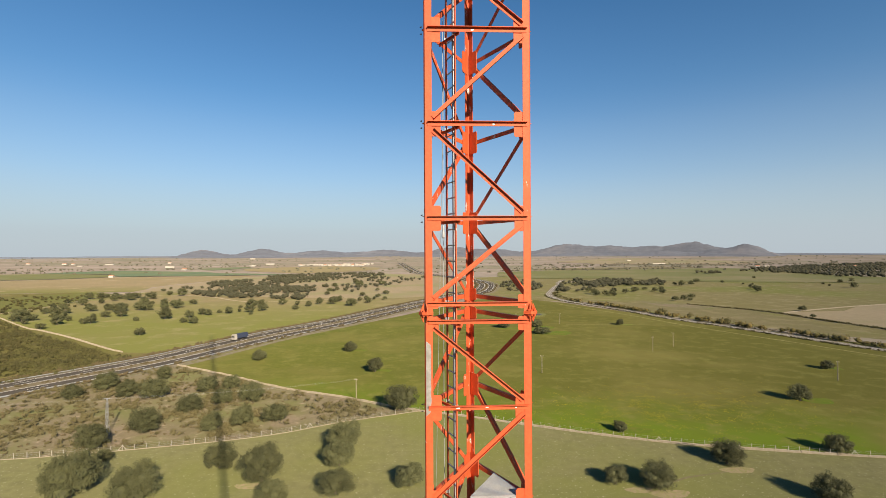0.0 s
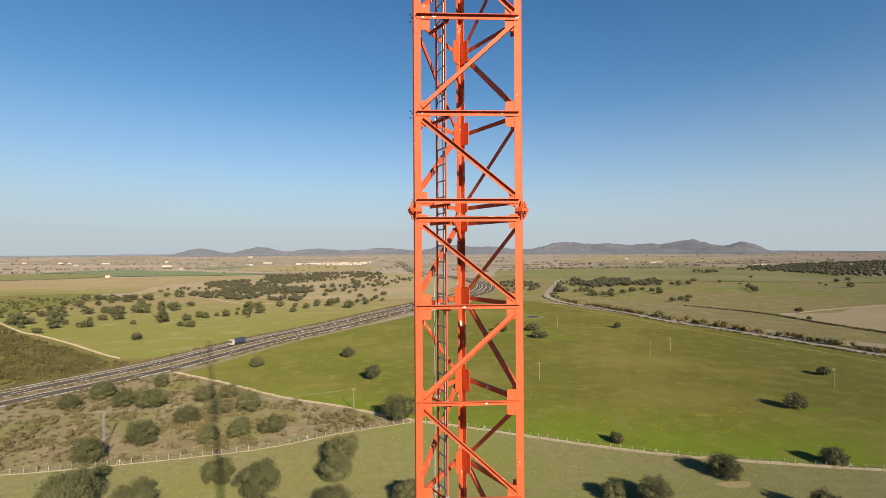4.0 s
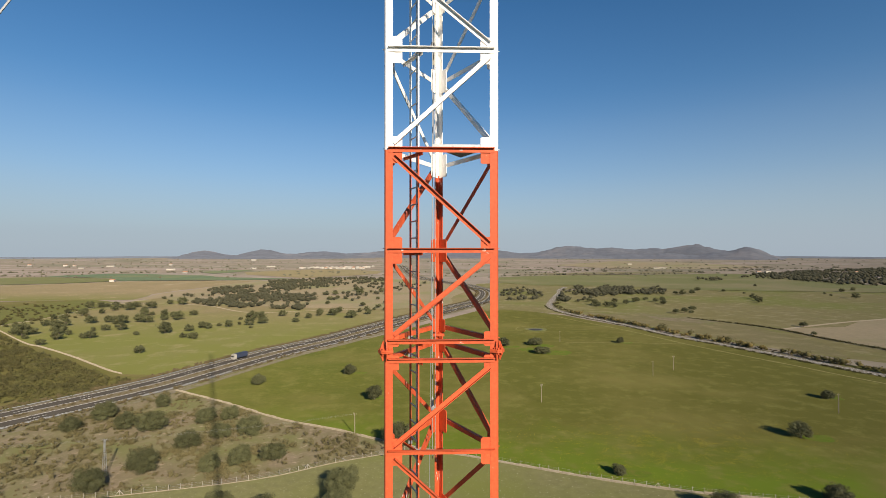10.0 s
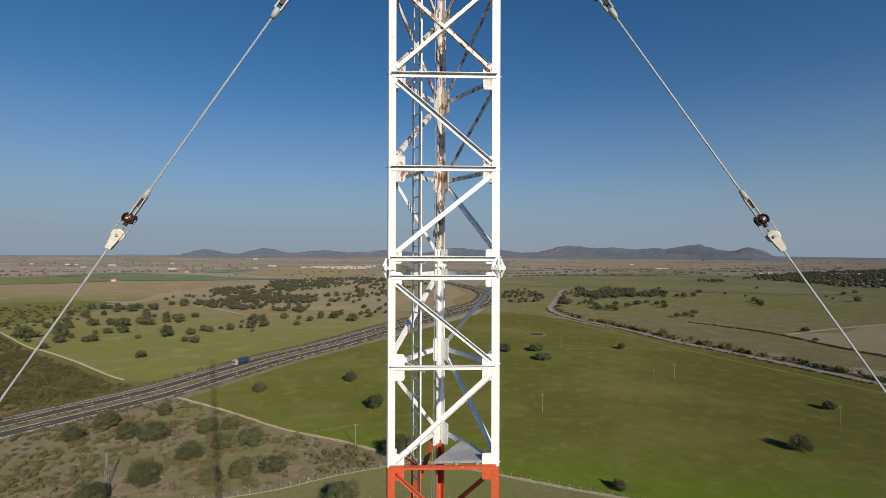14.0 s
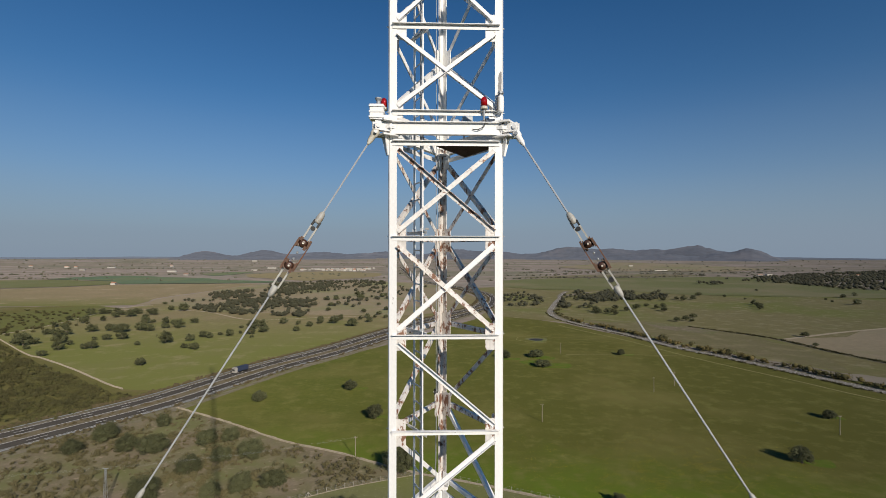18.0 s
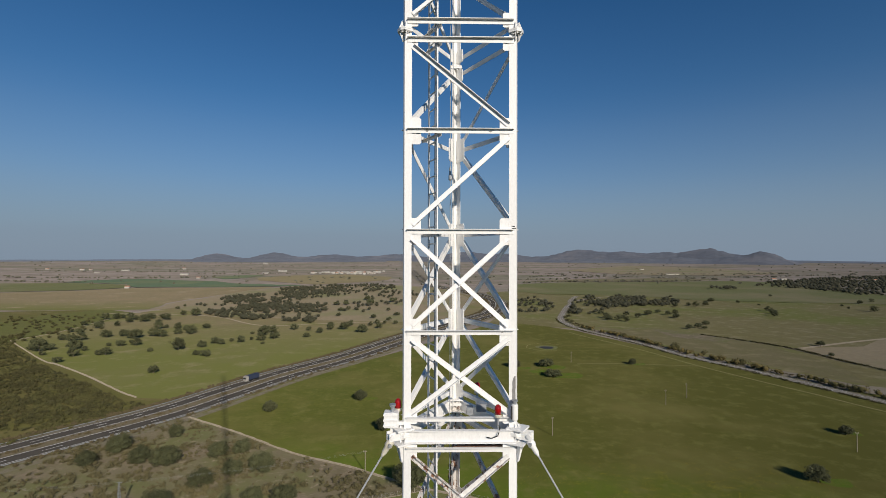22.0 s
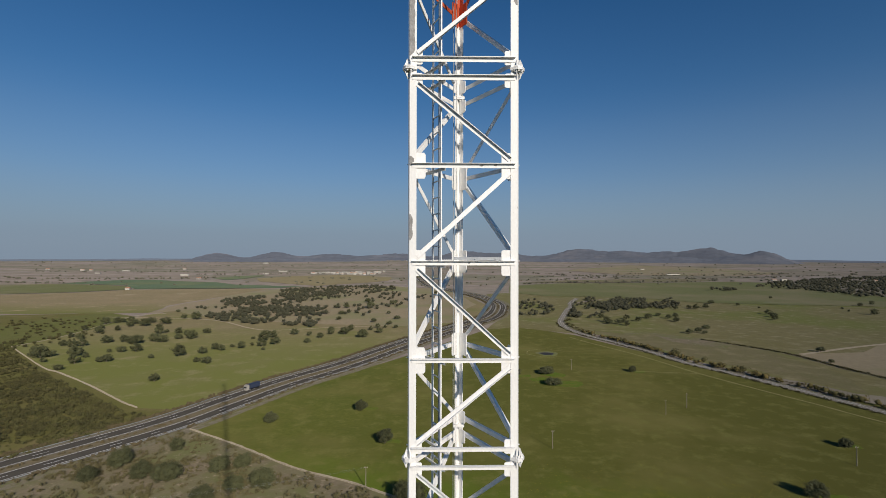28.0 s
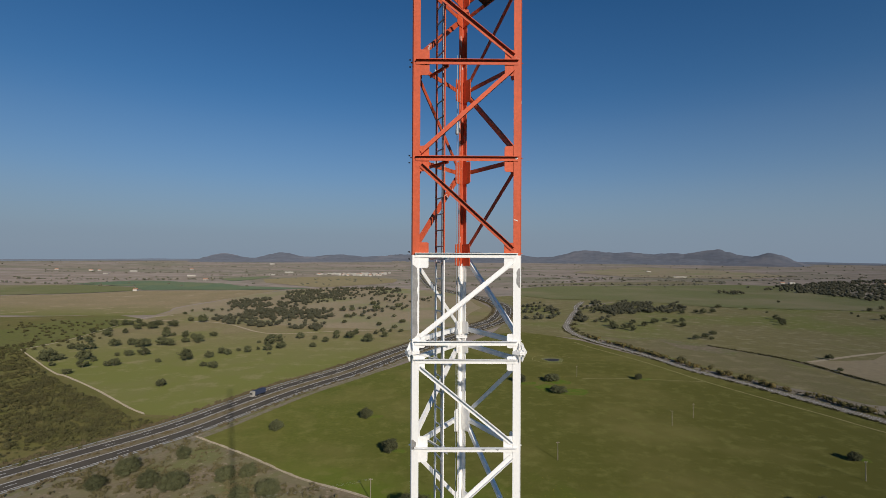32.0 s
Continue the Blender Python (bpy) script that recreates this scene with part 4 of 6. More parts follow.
def guy_collar():
    """The box beams and lugs to which the guys are fixed."""
    for i, j in FACES:
        n, u = outward(i, j), toward(i, j)
        p, q = LEGS[i] + u * 0.05, LEGS[j] - u * 0.05
        bag = Bag()
        m = Matrix((u, n, UP)).transposed()
        bag.box((p + q) / 2 + n * 0.03 + UP * (BASE + GUY_Z - 0.02), ((q - p).length, 0.02, 0.17), m)
        bag.box((p + q) / 2 + n * 0.05 + UP * (BASE + GUY_Z + 0.07), ((q - p).length, 0.08, 0.012), m)
        bag.box((p + q) / 2 + n * 0.05 + UP * (BASE + GUY_Z - 0.11), ((q - p).length, 0.08, 0.012), m)
        part("collar_beam", bag.mesh("collar_beam", WHITE), mast)
    for i in range(3):
        out = (LEGS[i] - MIDDLE).normalized()
        side = out.cross(UP)
        m = Matrix((out, side, UP)).transposed()
        c = LEGS[i] + UP * (BASE + GUY_Z)
        bag = Bag()
        for s in (-1, 1):
            bag.box(c + out * 0.08 + side * 0.045 * s, (0.26, 0.016, 0.13), m)
        bag.box(c - out * 0.02 + UP * 0.085, (0.27, 0.27, 0.025), m)
        bag.box(c - out * 0.02 - UP * 0.125, (0.27, 0.27, 0.025), m)
        bag.tube(c + out * 0.17 - side * 0.07, c + out * 0.17 + side * 0.07, 0.035, k=10)
        part("guy_lug", bag.mesh("guy_lug", WHITE), mast)
        for ang in (28, -28):
            e = Matrix.Rotation(radians(ang), 3, "Z") @ out
            w = e.cross(UP) * 0.006
            foot = LEGS[i] - out * 0.05 + UP * (BASE + GUY_Z - 0.14)
            fin = [foot + e * 0.03, foot + e * 0.125, foot + e * 0.11 - UP * 0.05, foot + e * 0.055 - UP * 0.27, foot + e * 0.03 - UP * 0.27]
            part("collar_fin", Bag().prism([q - w for q in fin], [q + w for q in fin]).mesh("collar_fin", WHITE), mast)


guy_collar()


GUY_BEARING = [Vector((-0.96, -0.19, 0)).normalized(), Vector((0.94, -0.33, 0)).normalized(), Vector((0, 1, 0))]


def guy(i, foot_r=47.4):
    """One guy: socket, upper link with two insulators, lower link with one, cable down to its anchor."""
    out = GUY_BEARING[i]
    top = LEGS[i] + (LEGS[i] - MIDDLE).normalized() * 0.17 + UP * (BASE + GUY_Z - 0.08)
    foot = top + out * foot_r
    foot.z = 0.6
    d = (foot - top).normalized()
    side = out.cross(UP).normalized()
    nrm = side.cross(d).normalized()
    g = thing("guy_wire", "galvanised guy cable with brown porcelain insulators", "guy wire", Matrix.Translation(top), group="mast guys")
    P = lambda s, a=0.0, b=0.0: d * s + nrm * a + side * b
    R = Matrix((d, nrm, side)).transposed()
    sock = Bag().lathe(P(-0.03), d, [(0, 0.03), (0.02, 0.058), (0.09, 0.062), (0.12, 0.045), (0.2, 0.04), (0.25, 0.022), (0.27, 0.014)], 12)
    part("socket", sock.mesh("socket", CREAM if i == 0 else WHITE, True), g)
    part("clevis_pin", Bag().tube(P(0.03, 0, -0.1), P(0.03, 0, 0.1), 0.025, k=8).mesh("clevis_pin", GALVANISED), g)

    def bullet(s0, w):
        """The pointed cap that grips the cable's end, and two flat bars from it."""
        part("cap", Bag().lathe(P(s0 - 0.02 * w), d * w, [(0, 0.014), (0.03, 0.034), (0.08, 0.044), (0.16, 0.046), (0.18, 0.034)], 12).mesh("cap", PALE_STEEL, True), g)

    def bars(s0, s1, gap, thick, wide, mt, name="link_bar"):
        for a in (-gap, gap):
            part(name, Bag().box(P((s0 + s1) / 2, a), (abs(s1 - s0), thick, wide), R).mesh(name, mt), g)

    def insulator(c, mt, k=1.0):
        """A porcelain barrel across the guy, held by a pin and a rusty cradle."""
        ins = Bag().lathe(P(c, 0, -0.11 * k), side, [(h * k, r * k) for h, r in ((0, 0.045), (0.012, 0.075), (0.05, 0.092), (0.11, 0.098), (0.17, 0.092), (0.208, 0.075), (0.22, 0.045))], 18)
        o = part("insulator", ins.mesh("insulator", PORCELAIN, True), g, "glossy brown porcelain")
        part("pin", Bag().tube(P(c, 0, -0.15 * k), P(c, 0, 0.15 * k), 0.022 * k, k=8).mesh("pin", CREAM), o)
        for w in (-1, 1):
            cr = Bag()
            arc = [math.pi * (0.18 + 0.64 * e / 8) for e in range(9)]
            out_r = [(math.cos(t) * 0.125 * k, math.sin(t) * 0.118 * k * w) for t in arc]
            in_r = [(math.cos(t) * 0.103 * k, math.sin(t) * 0.1 * k * w) for t in reversed(arc)]
            cr.prism([P(c + a, b, -0.07) for a, b in out_r + in_r], [P(c + a, b, 0.07) for a, b in out_r + in_r])
            part("cradle", cr.mesh("cradle", mt), o, "rusty end cradle")

    part("cap", Bag().lathe(P(1.4), d, [(0, 0.015), (0.03, 0.038), (0.08, 0.05), (0.17, 0.052), (0.19, 0.04)], 12).mesh("cap", PALE_STEEL, True), g)
    for w in (-1, 1):
        part("clamp", Bag().box(P(1.6, 0.042 * w), (0.09, 0.03, 0.07), R).mesh("clamp", BLACK), g)
    bullet(2.78, -1)
    bars(1.56, 2.0, 0.043, 0.024, 0.055, PALE_STEEL)
    bars(2.22, 2.64, 0.043, 0.024, 0.055, PALE_STEEL)
    part("spacer", Bag().tube(P(1.68, 0, -0.04), P(1.68, 0, 0.04), 0.035, k=10).mesh("spacer", BLACK), g)
    part("spacer", Bag().tube(P(2.52, 0, -0.04), P(2.52, 0, 0.04), 0.035, k=10).mesh("spacer", BLACK), g)
    insulator(1.93, RUST, 0.66)
    insulator(2.29, RUST, 0.66)
    for c0 in (1.93, 2.29):
        for w in (-1, 1):
            part("cradle_plate", Bag().box(P(c0 + 0.02 * w, 0.078 * w, 0.02), (0.13, 0.03, 0.13), R).box(P(c0 - 0.05 * w, 0.055 * w, -0.06), (0.06, 0.04, 0.05), R).mesh("cradle_plate", RUST), g)
    bars(1.88, 2.34, 0.09, 0.014, 0.05, RUST_ORANGE, "strap")
    for q in (2.06, 2.16):
        part("bead", Bag().lathe(P(q), d, [(0, 0.004), (0.012, 0.018), (0.03, 0.018), (0.042, 0.004)], 8).mesh("bead", GALVANISED), g)
    part("cap", Bag().lathe(P(5.7), d, [(0, 0.013), (0.03, 0.028), (0.08, 0.036), (0.14, 0.038), (0.16, 0.026)], 12).mesh("cap", PALE_STEEL, True), g)
    bars(5.82, 6.2, 0.026, 0.016, 0.05, PALE_STEEL)
    # added black box that stands for the dark slot between the bars
    part("clamp", Bag().box(P(5.92), (0.14, 0.03, 0.03), R).mesh("clamp", BLACK), g)
    insulator(6.17, BLACK, 0.62)
    part("core", Bag().tube(P(6.1), P(6.28), 0.036, 0.028, k=10).mesh("core", PORCELAIN), g)
    bars(6.15, 6.44, 0.078, 0.012, 0.014, GALVANISED, "rod")
    part("bead", Bag().lathe(P(6.31), d, [(0, 0.004), (0.012, 0.02), (0.034, 0.02), (0.046, 0.004)], 8).mesh("bead", GALVANISED), g)
    part("disc", Bag().lathe(P(6.43, 0, -0.012), side, [(0, 0.07), (0.004, 0.082), (0.02, 0.082), (0.024, 0.07)], 18).mesh("disc", CREAM), g, "pale round end disc")
    pl = [(6.37, -0.05), (6.4, -0.058), (6.5, -0.05), (6.64, -0.034), (6.64, 0.034), (6.5, 0.05), (6.4, 0.058), (6.37, 0.05)]
    yoke = part("yoke", Bag().prism([P(a, b, -0.035) for a, b in pl], [P(a, b, 0.035) for a, b in pl]).mesh("yoke", CREAM), g, "cream painted yoke plate")
    part("bolt", Bag().tube(P(6.43, 0, -0.055), P(6.43, 0, 0.055), 0.02, k=8).mesh("bolt", GALVANISED), yoke)
    for a, b in ((0.22, 1.41), (2.79, 5.7), (6.63, (foot - top).length)):
        part("cable", Bag().tube(P(a), P(b), 0.013, k=6).mesh("cable", CABLE), g)
    an = Bag().box((foot.x, foot.y, 0.35), (1.6, 1.6, 0.7))
    tagged(new("guy_anchor", an.mesh("guy_anchor", CONCRETE)), "pale concrete anchor block of a guy", "anchor", group="guy anchors")


for i in range(3):
    guy(i)


# ---- equipment on the guy platform ----
def warning_lamp(x, y, z, stalk=0.12):
    """A red obstruction lamp: lens over a pale cap and a short stalk."""
    w = thing("warning_lamp", "red obstruction lamp with a pale base on the mast", "lamp", pose(x, y, z), group="obstruction lamps")
    part("lens", Bag().lathe((0, 0, 0.03), UP, [(0, 0.05), (0.08, 0.05), (0.115, 0.042), (0.14, 0.018)], 14).mesh("lens", LENS_RED, True), w, "red ribbed glass")
    part("base", Bag().lathe((0, 0, -0.02), UP, [(0, 0.04), (0.01, 0.055), (0.04, 0.055), (0.05, 0.045)], 14).mesh("base", CREAM), w)
    part("stalk", Bag().tube((0, 0, -0.02 - stalk), (0, 0, -0.02), 0.018, k=8).mesh("stalk", GALVANISED), w)
    return w


warning_lamp(0.555, -0.06, BASE + 24.28, 0.16)
warning_lamp(-0.93, 0.16, BASE + 24.31, 0.2)
warning_lamp(0.36, 1.15, BASE + 24.29, 0.28)


def junction_box(x, y, z):
    b = thing("junction_box", "white ribbed electrical box bolted outside the mast leg", "electrical box", pose(x, y, z))
    part("case", Bag().box((0, 0, 0), (0.2, 0.16, 0.22)).mesh("case", WHITE), b)
    for k in range(3):
        part("rib", Bag().box((0, 0, -0.08 + 0.08 * k), (0.225, 0.185, 0.022)).mesh("rib", WHITE), b)
    part("cap", Bag().lathe((0.02, 0, 0.11), UP, [(0, 0.03), (0.06, 0.03), (0.09, 0.05), (0.11, 0.05)], 12).mesh("cap", GALVANISED), b)
    part("foot", Bag().box((0.03, 0, -0.15), (0.08, 0.08, 0.1)).mesh("foot", WHITE), b)
    part("bracket", Bag().box((0.13, 0, -0.06), (0.12, 0.05, 0.05)).mesh("bracket", WHITE), b)


junction_box(-1.02, 0.02, BASE + 24.22)


def ballast_tube(x, y, z):
    b = thing("lamp_housing", "white cylindrical lamp housing with a dark slot", "lamp housing", pose(x, y, z))
    part("body", Bag().lathe((0, 0, -0.14), UP, [(0, 0.042), (0.02, 0.05), (0.22, 0.05), (0.24, 0.042)], 14).mesh("body", WHITE), b)
    part("slot", Bag().box((-0.048, -0.02, -0.02), (0.014, 0.045, 0.19)).mesh("slot", BLACK), b)
    part("cap", Bag().lathe((0, 0, 0.1), UP, [(0, 0.025), (0.02, 0.025), (0.035, 0.045), (0.06, 0.045)], 12).mesh("cap", GALVANISED), b)


ballast_tube(0.8, -0.07, BASE + 24.36)
for x, z, w in ((0.18, 24.19, 0.1), (0.36, 24.24, 0.16)):
    tagged(part("cable_box", Bag().box((x, 0.5, BASE + z), (w, 0.12, 0.12)).mesh("cable_box", GALVANISED)), "small grey cable box on the guy platform", "box")
flex = thing("lamp_cable", "thin grey flex looping down from the lamp", "cable", pose(0.55, -0.06, BASE + 24.1))
loop = [Vector((0, 0, 0.1)), Vector((0.03, -0.02, 0.0)), Vector((0.0, -0.03, -0.1)), Vector((-0.09, -0.02, -0.14)), Vector((-0.16, 0.0, -0.13))]
fb = Bag()
for a, b in zip(loop, loop[1:]):
    fb.tube(a, b, 0.007, k=5)
part("flex", fb.mesh("flex", BLACK), flex)


# ---- hanging ropes and bare patches ----
for x, y, z0, z1, z2 in ((-0.12, 0.95, 41.0, 10.0, 39.6), (-0.52, 0.75, 5.0, -4.0, 1.2)):
    r = thing("hoist_rope", "thin hoist rope with a hook hanging inside the mast", "rope", pose(x, y, BASE))
    part("line", Bag().tube((0, 0, z1), (0, 0, z0), 0.006, k=5).mesh("line", GALVANISED), r)
    part("line", Bag().tube((0.05, 0, z1), (0.05, 0, z0), 0.004, k=5).mesh("line", GALVANISED), r)
    for zz in ((z2, 36.1, 27.9, 10.8) if z0 > 20 else (z2,)):
        part("hook", Bag().lathe((0, 0, zz), UP, [(0, 0.012), (0.02, 0.03), (0.08, 0.03), (0.12, 0.02), (0.2, 0.02), (0.24, 0.008)], 8).mesh("hook", GALVANISED), r)


def bare_patch(i, j, z0, z1, w0=0.012, w1=0.12):
    """A patch where the paint has flaked off a leg down to the zinc."""
    u = toward(i, j)
    n = outward(i, j) if (i, j) in FACES else outward(j, i)
    steps = max(4, int((z1 - z0) / 0.05))
    bag, left, right = Bag(), [], []
    for k in range(steps + 1):
        z = z0 + (z1 - z0) * k / steps
        e = 0.006 * noise.noise((z * 9, i, 3.1)) + 0.004 * noise.noise((z * 31, i, 5.2))
        fade = min(1, k / 2 + 0.4, (steps - k) / 2 + 0.4)
        left.append(LEGS[i] + u * (max(w0 + e, 0.042)) + UP * (BASE + z) + n * 0.0025)
        right.append(LEGS[i] + u * (w0 + (w1 - w0) * fade + e * 2.4) + UP * (BASE + z) + n * 0.0025)
    vs = left + right
    bag.add(vs, [(k, k + 1, steps + 2 + k, steps + 1 + k) for k in range(steps)])
    part("bare_patch", bag.mesh("bare_patch", BARE), mast, "bare grey zinc under flaked paint")


bare_patch(0, 1, -1.62, -0.45)
bare_patch(0, 1, 36.2, 37.35)
bare_patch(1, 0, 24.38, 24.85, 0.05, 0.1)
bare_patch(1, 0, 37.0, 37.3, 0.03, 0.1)
bare_patch(0, 1, 33.35, 33.75, 0.03, 0.09)
bare_patch(0, 1, 34.5, 34.65, 0.03, 0.11)


# ---- pegs on the outer edge of a front leg ----
for k in range(FIRST, LAST):
    for lv in (1.5, 3.0, 4.5) if paint(6.0 * k + 3) is RED else ():
        for dz in (-0.06, 0.05):
            p = LEGS[0] + Vector((-0.005, 0.05, BASE + 6 * k + lv + dz))
            part("step_peg", Bag().tube(p, p + Vector((-0.03, 0, 0)), 0.014, 0.006, 6).mesh("step_peg", BLACK), mast)


# ---- small marks: dark bars of stencilled writing, bare spots on struts ----
for dx, dz, w, h in ((-0.135, 27.08, 0.05, 0.012), (-0.125, 27.05, 0.07, 0.01), (-0.14, 27.02, 0.04, 0.012)):
    part("stencil_bar", Bag().box((SIDE + dx + 0.05, -0.0012, BASE + dz), (w, 0.003, h)).mesh("stencil_bar", BLACK), mast, "dark stencilled mark")
chip_rng = random.Random(77)
for k in range(64):
    lv = 1.5 * chip_rng.randrange(-2, 28)
    near = chip_rng.random() < 0.5
    along = chip_rng.choice((0.09, 0.12, -0.12, -0.09, 0.0)) * 5 + chip_rng.uniform(-0.2, 0.2)
    s = chip_rng.uniform(0.012, 0.04)
    pts = [Vector((along + s * r * math.cos(a), 0, s * 0.55 * r * math.sin(a))) for a, r in ((2 * math.pi * i / 9, chip_rng.uniform(0.6, 1.2)) for i in range(9))]
    z = BASE + lv + chip_rng.uniform(-0.012, 0.012)
    if near and abs(lv % 6.0) > 0.1:
        part("paint_chip", Bag().prism([q + Vector((0, -0.0088, z)) for q in pts], [q + Vector((0, -0.0106, z)) for q in pts]).mesh("paint_chip", BARE if paint(lv) is WHITE else WHITE), mast)


# ---- trees ----
def leaf_cloud(rng, centres, radii, per, size, squash=0.8):
    """Many small leaf faces scattered on rounded clumps; returns vertices and faces."""
    c = np.repeat(centres, per, 0)
    r = np.repeat(radii, per)
    d = rng.normal(size=(len(c), 3))
    d /= np.linalg.norm(d, axis=1)[:, None]
    p = c + d * (r * rng.uniform(0.62, 0.99, len(c)))[:, None] * np.array([1, 1, squash])
    d = d + rng.normal(scale=0.42, size=p.shape)
    d /= np.linalg.norm(d, axis=1)[:, None]
    a = rng.normal(size=p.shape)
    a = a - d * (a * d).sum(1)[:, None]
    a /= np.linalg.norm(a, axis=1)[:, None]
    b = np.cross(d, a)
    s = (size * rng.uniform(0.6, 1.4, len(p)))[:, None]
    v = np.stack([p - a * s, p + b * s * 0.7, p + a * s, p - b * s * 0.7], 1).reshape(-1, 3)
    f = np.arange(len(v)).reshape(-1, 4)
    return v, f


def ball_grid():
    bm = bmesh.new()
    bmesh.ops.create_icosphere(bm, subdivisions=1, radius=1)
    v = np.array([q.co[:] for q in bm.verts])
    f = np.array([[q.index for q in t.verts] for t in bm.faces])
    bm.free()
    return v, f


BALL_V, BALL_F = ball_grid()


def clump_balls(rng, centres, radii, squash=0.8):
    """Uneven rounded clumps that fill a crown below its leaves."""
    v = BALL_V[None] * rng.uniform(0.82, 1.12, (len(centres), len(BALL_V), 1)) * radii[:, None, None] * np.array([1, 1, squash]) + centres[:, None]
    f = BALL_F[None] + (np.arange(len(centres)) * len(BALL_V))[:, None, None]
    return v.reshape(-1, 3), f.reshape(-1, 3)


def crown_mesh(name, rng, centres, radii, per, leaf, mat, squash=0.8, fill=0.8, cores=None):
    """Leaves over rounded clumps; cores: centres and radii of the lumps that fill the crown."""
    v, f = leaf_cloud(rng, centres, radii, per, leaf, squash)
    cc, cr = cores if cores else (centres, radii)
    bv, bf = clump_balls(rng, cc, cr * fill, squash)
    me = bpy.data.meshes.new(name)
    me.from_pydata(np.concatenate([v, bv]).tolist(), [], f.tolist() + (bf + len(v)).tolist())
    me.polygons.foreach_set("use_smooth", [False] * len(f) + [True] * len(bf))
    me.materials.append(mat)
    me.update()
    return me


def cloud_mesh(name, v, f, mat):
    me = bpy.data.meshes.new(name)
    me.from_pydata(v.tolist(), [], f.tolist())
    me.materials.append(mat)
    me.update()
    return me


def crown_points(rng, clumps, flat=0.62, width=5.0):
    """Clump centres on an uneven dome."""
    pts = []
    lobes = rng.uniform(-0.3, 0.3, (5, 2))
    while len(pts) < clumps:
        q = rng.uniform(-1, 1, 3)
        n = np.linalg.norm(q)
        az = math.atan2(q[1], q[0])
        lim = 0.86 + sum(lobes[k, 0] * math.cos((k + 1) * az) + lobes[k, 1] * math.sin((k + 1) * az) for k in range(5)) * 0.22
        if 0.45 * lim < n < lim and q[2] > -0.5:
            pts.append((q[0] * width, q[1] * width, (q[2] + 0.62) * width * flat + 1.1))
    return np.array(pts)


def oak(seed, clumps, per, leaf, mat, flat=0.62):
    """A holm oak, ten metres wide: short forked trunk and a broad uneven crown."""
    rng = np.random.default_rng(seed)
    t = thing("holm_oak", "round dark-green holm oak standing in pasture", "tree", pose(0, 0, -200 - seed))
    pts = crown_points(rng, clumps, flat)
    part("crown", crown_mesh("crown", rng, pts, rng.uniform(0.75, 1.5, len(pts)), per, leaf, mat, 0.85, 1.0, (pts[::4] * np.array([0.74, 0.74, 0.8]) + np.array([0, 0, 0.55]), rng.uniform(0.9, 1.3, len(pts[::4])))), t)
    bag = Bag().tube((0, 0, -0.2), (0.15, 0.1, 1.9), 0.36, 0.26, 8)
    for k in range(5):
        e = pts[rng.integers(len(pts))]
        bag.tube((0.15, 0.1, 1.7), (e[0] * 0.7, e[1] * 0.7, max(2.4, e[2] * 0.9)), 0.2, 0.06, 6)
    part("trunk", bag.mesh("trunk", BARK), t)
    return t


OAKS_NEAR = [oak(s, 150, 100, 0.12, LEAF, fl) for s, fl in ((11, 0.78), (12, 0.7), (13, 0.88), (14, 0.74))]
OAKS_MID = [oak(s, 64, 44, 0.19, LEAF, fl) for s, fl in ((21, 0.72), (22, 0.82), (23, 0.66))]
tree_rng = random.Random(5)


def plant(protos, spots, label, group):
    """Spots: x, y, crown width."""
    for x, y, w, *tall in spots:
        s = w / 10
        src = protos[tree_rng.randrange(len(protos))]
        m = Matrix.Translation((x, y, ground_height(math.hypot(x, y)))) @ Matrix.Rotation(tree_rng.uniform(0, 6.28), 4, "Z") @ Matrix.Diagonal((s, s, s * tree_rng.uniform(0.9, 1.1) * (tall[0] if tall else 1), 1))
        tagged(copy_thing(src, m), label, "tree", group)


plant(OAKS_NEAR, [(-79.3, 104, 12.2), (-63.1, 100, 11), (-52.1, 117.5, 8.6), (-39.2, 109.6, 11), (-33.3, 99, 7), (-22.7, 128, 9.8), (-22.2, 117, 9), (-20.6, 102.5, 8.4), (-4, 105.4, 7.8), (43.9, 104, 6), (52.6, 101, 9), (76.2, 113, 8.6), (109.8, 117.4, 6.8), (86.5, 92.7, 8)],
      "round dark-green holm oak in the near pasture", "oaks in the near pasture")
plant(OAKS_NEAR, [(134.5, 161.5, 7.6), (183, 206, 6.2), (-8.9, 158.6, 11.4), (-22.5, 214, 8.2), (-40.1, 260.6, 8.2), (-83, 241.8, 8.2), (58.3, 135.7, 4.6), (143.4, 343, 6), (57, 336, 10, 0.7), (79.5, 338, 12.5, 0.66), (78, 309, 12, 0.6)],
      "dark-green holm oak standing alone in the meadow", "oaks in the meadow")
plant(OAKS_NEAR, [(-130.6, 178.2, 8), (-126.8, 191.5, 9.8), (-112.7, 181, 8.6), (-100.5, 178, 10.4), (-112.6, 207, 6.8), (-84.8, 186, 8.6), (-80.4, 161.4, 8.6), (-85.2, 143, 9.8), (-92, 131, 9.4), (-84, 122.6, 4.4), (-65.3, 143.4, 7), (-57.7, 147.6, 8), (-76.7, 189, 7.6), (-72.4, 170, 7.8), (-63.5, 173, 9.8), (-47.8, 150.5, 8)],
      "grey-green holm oak in brown scrubland", "oaks in the scrubland")
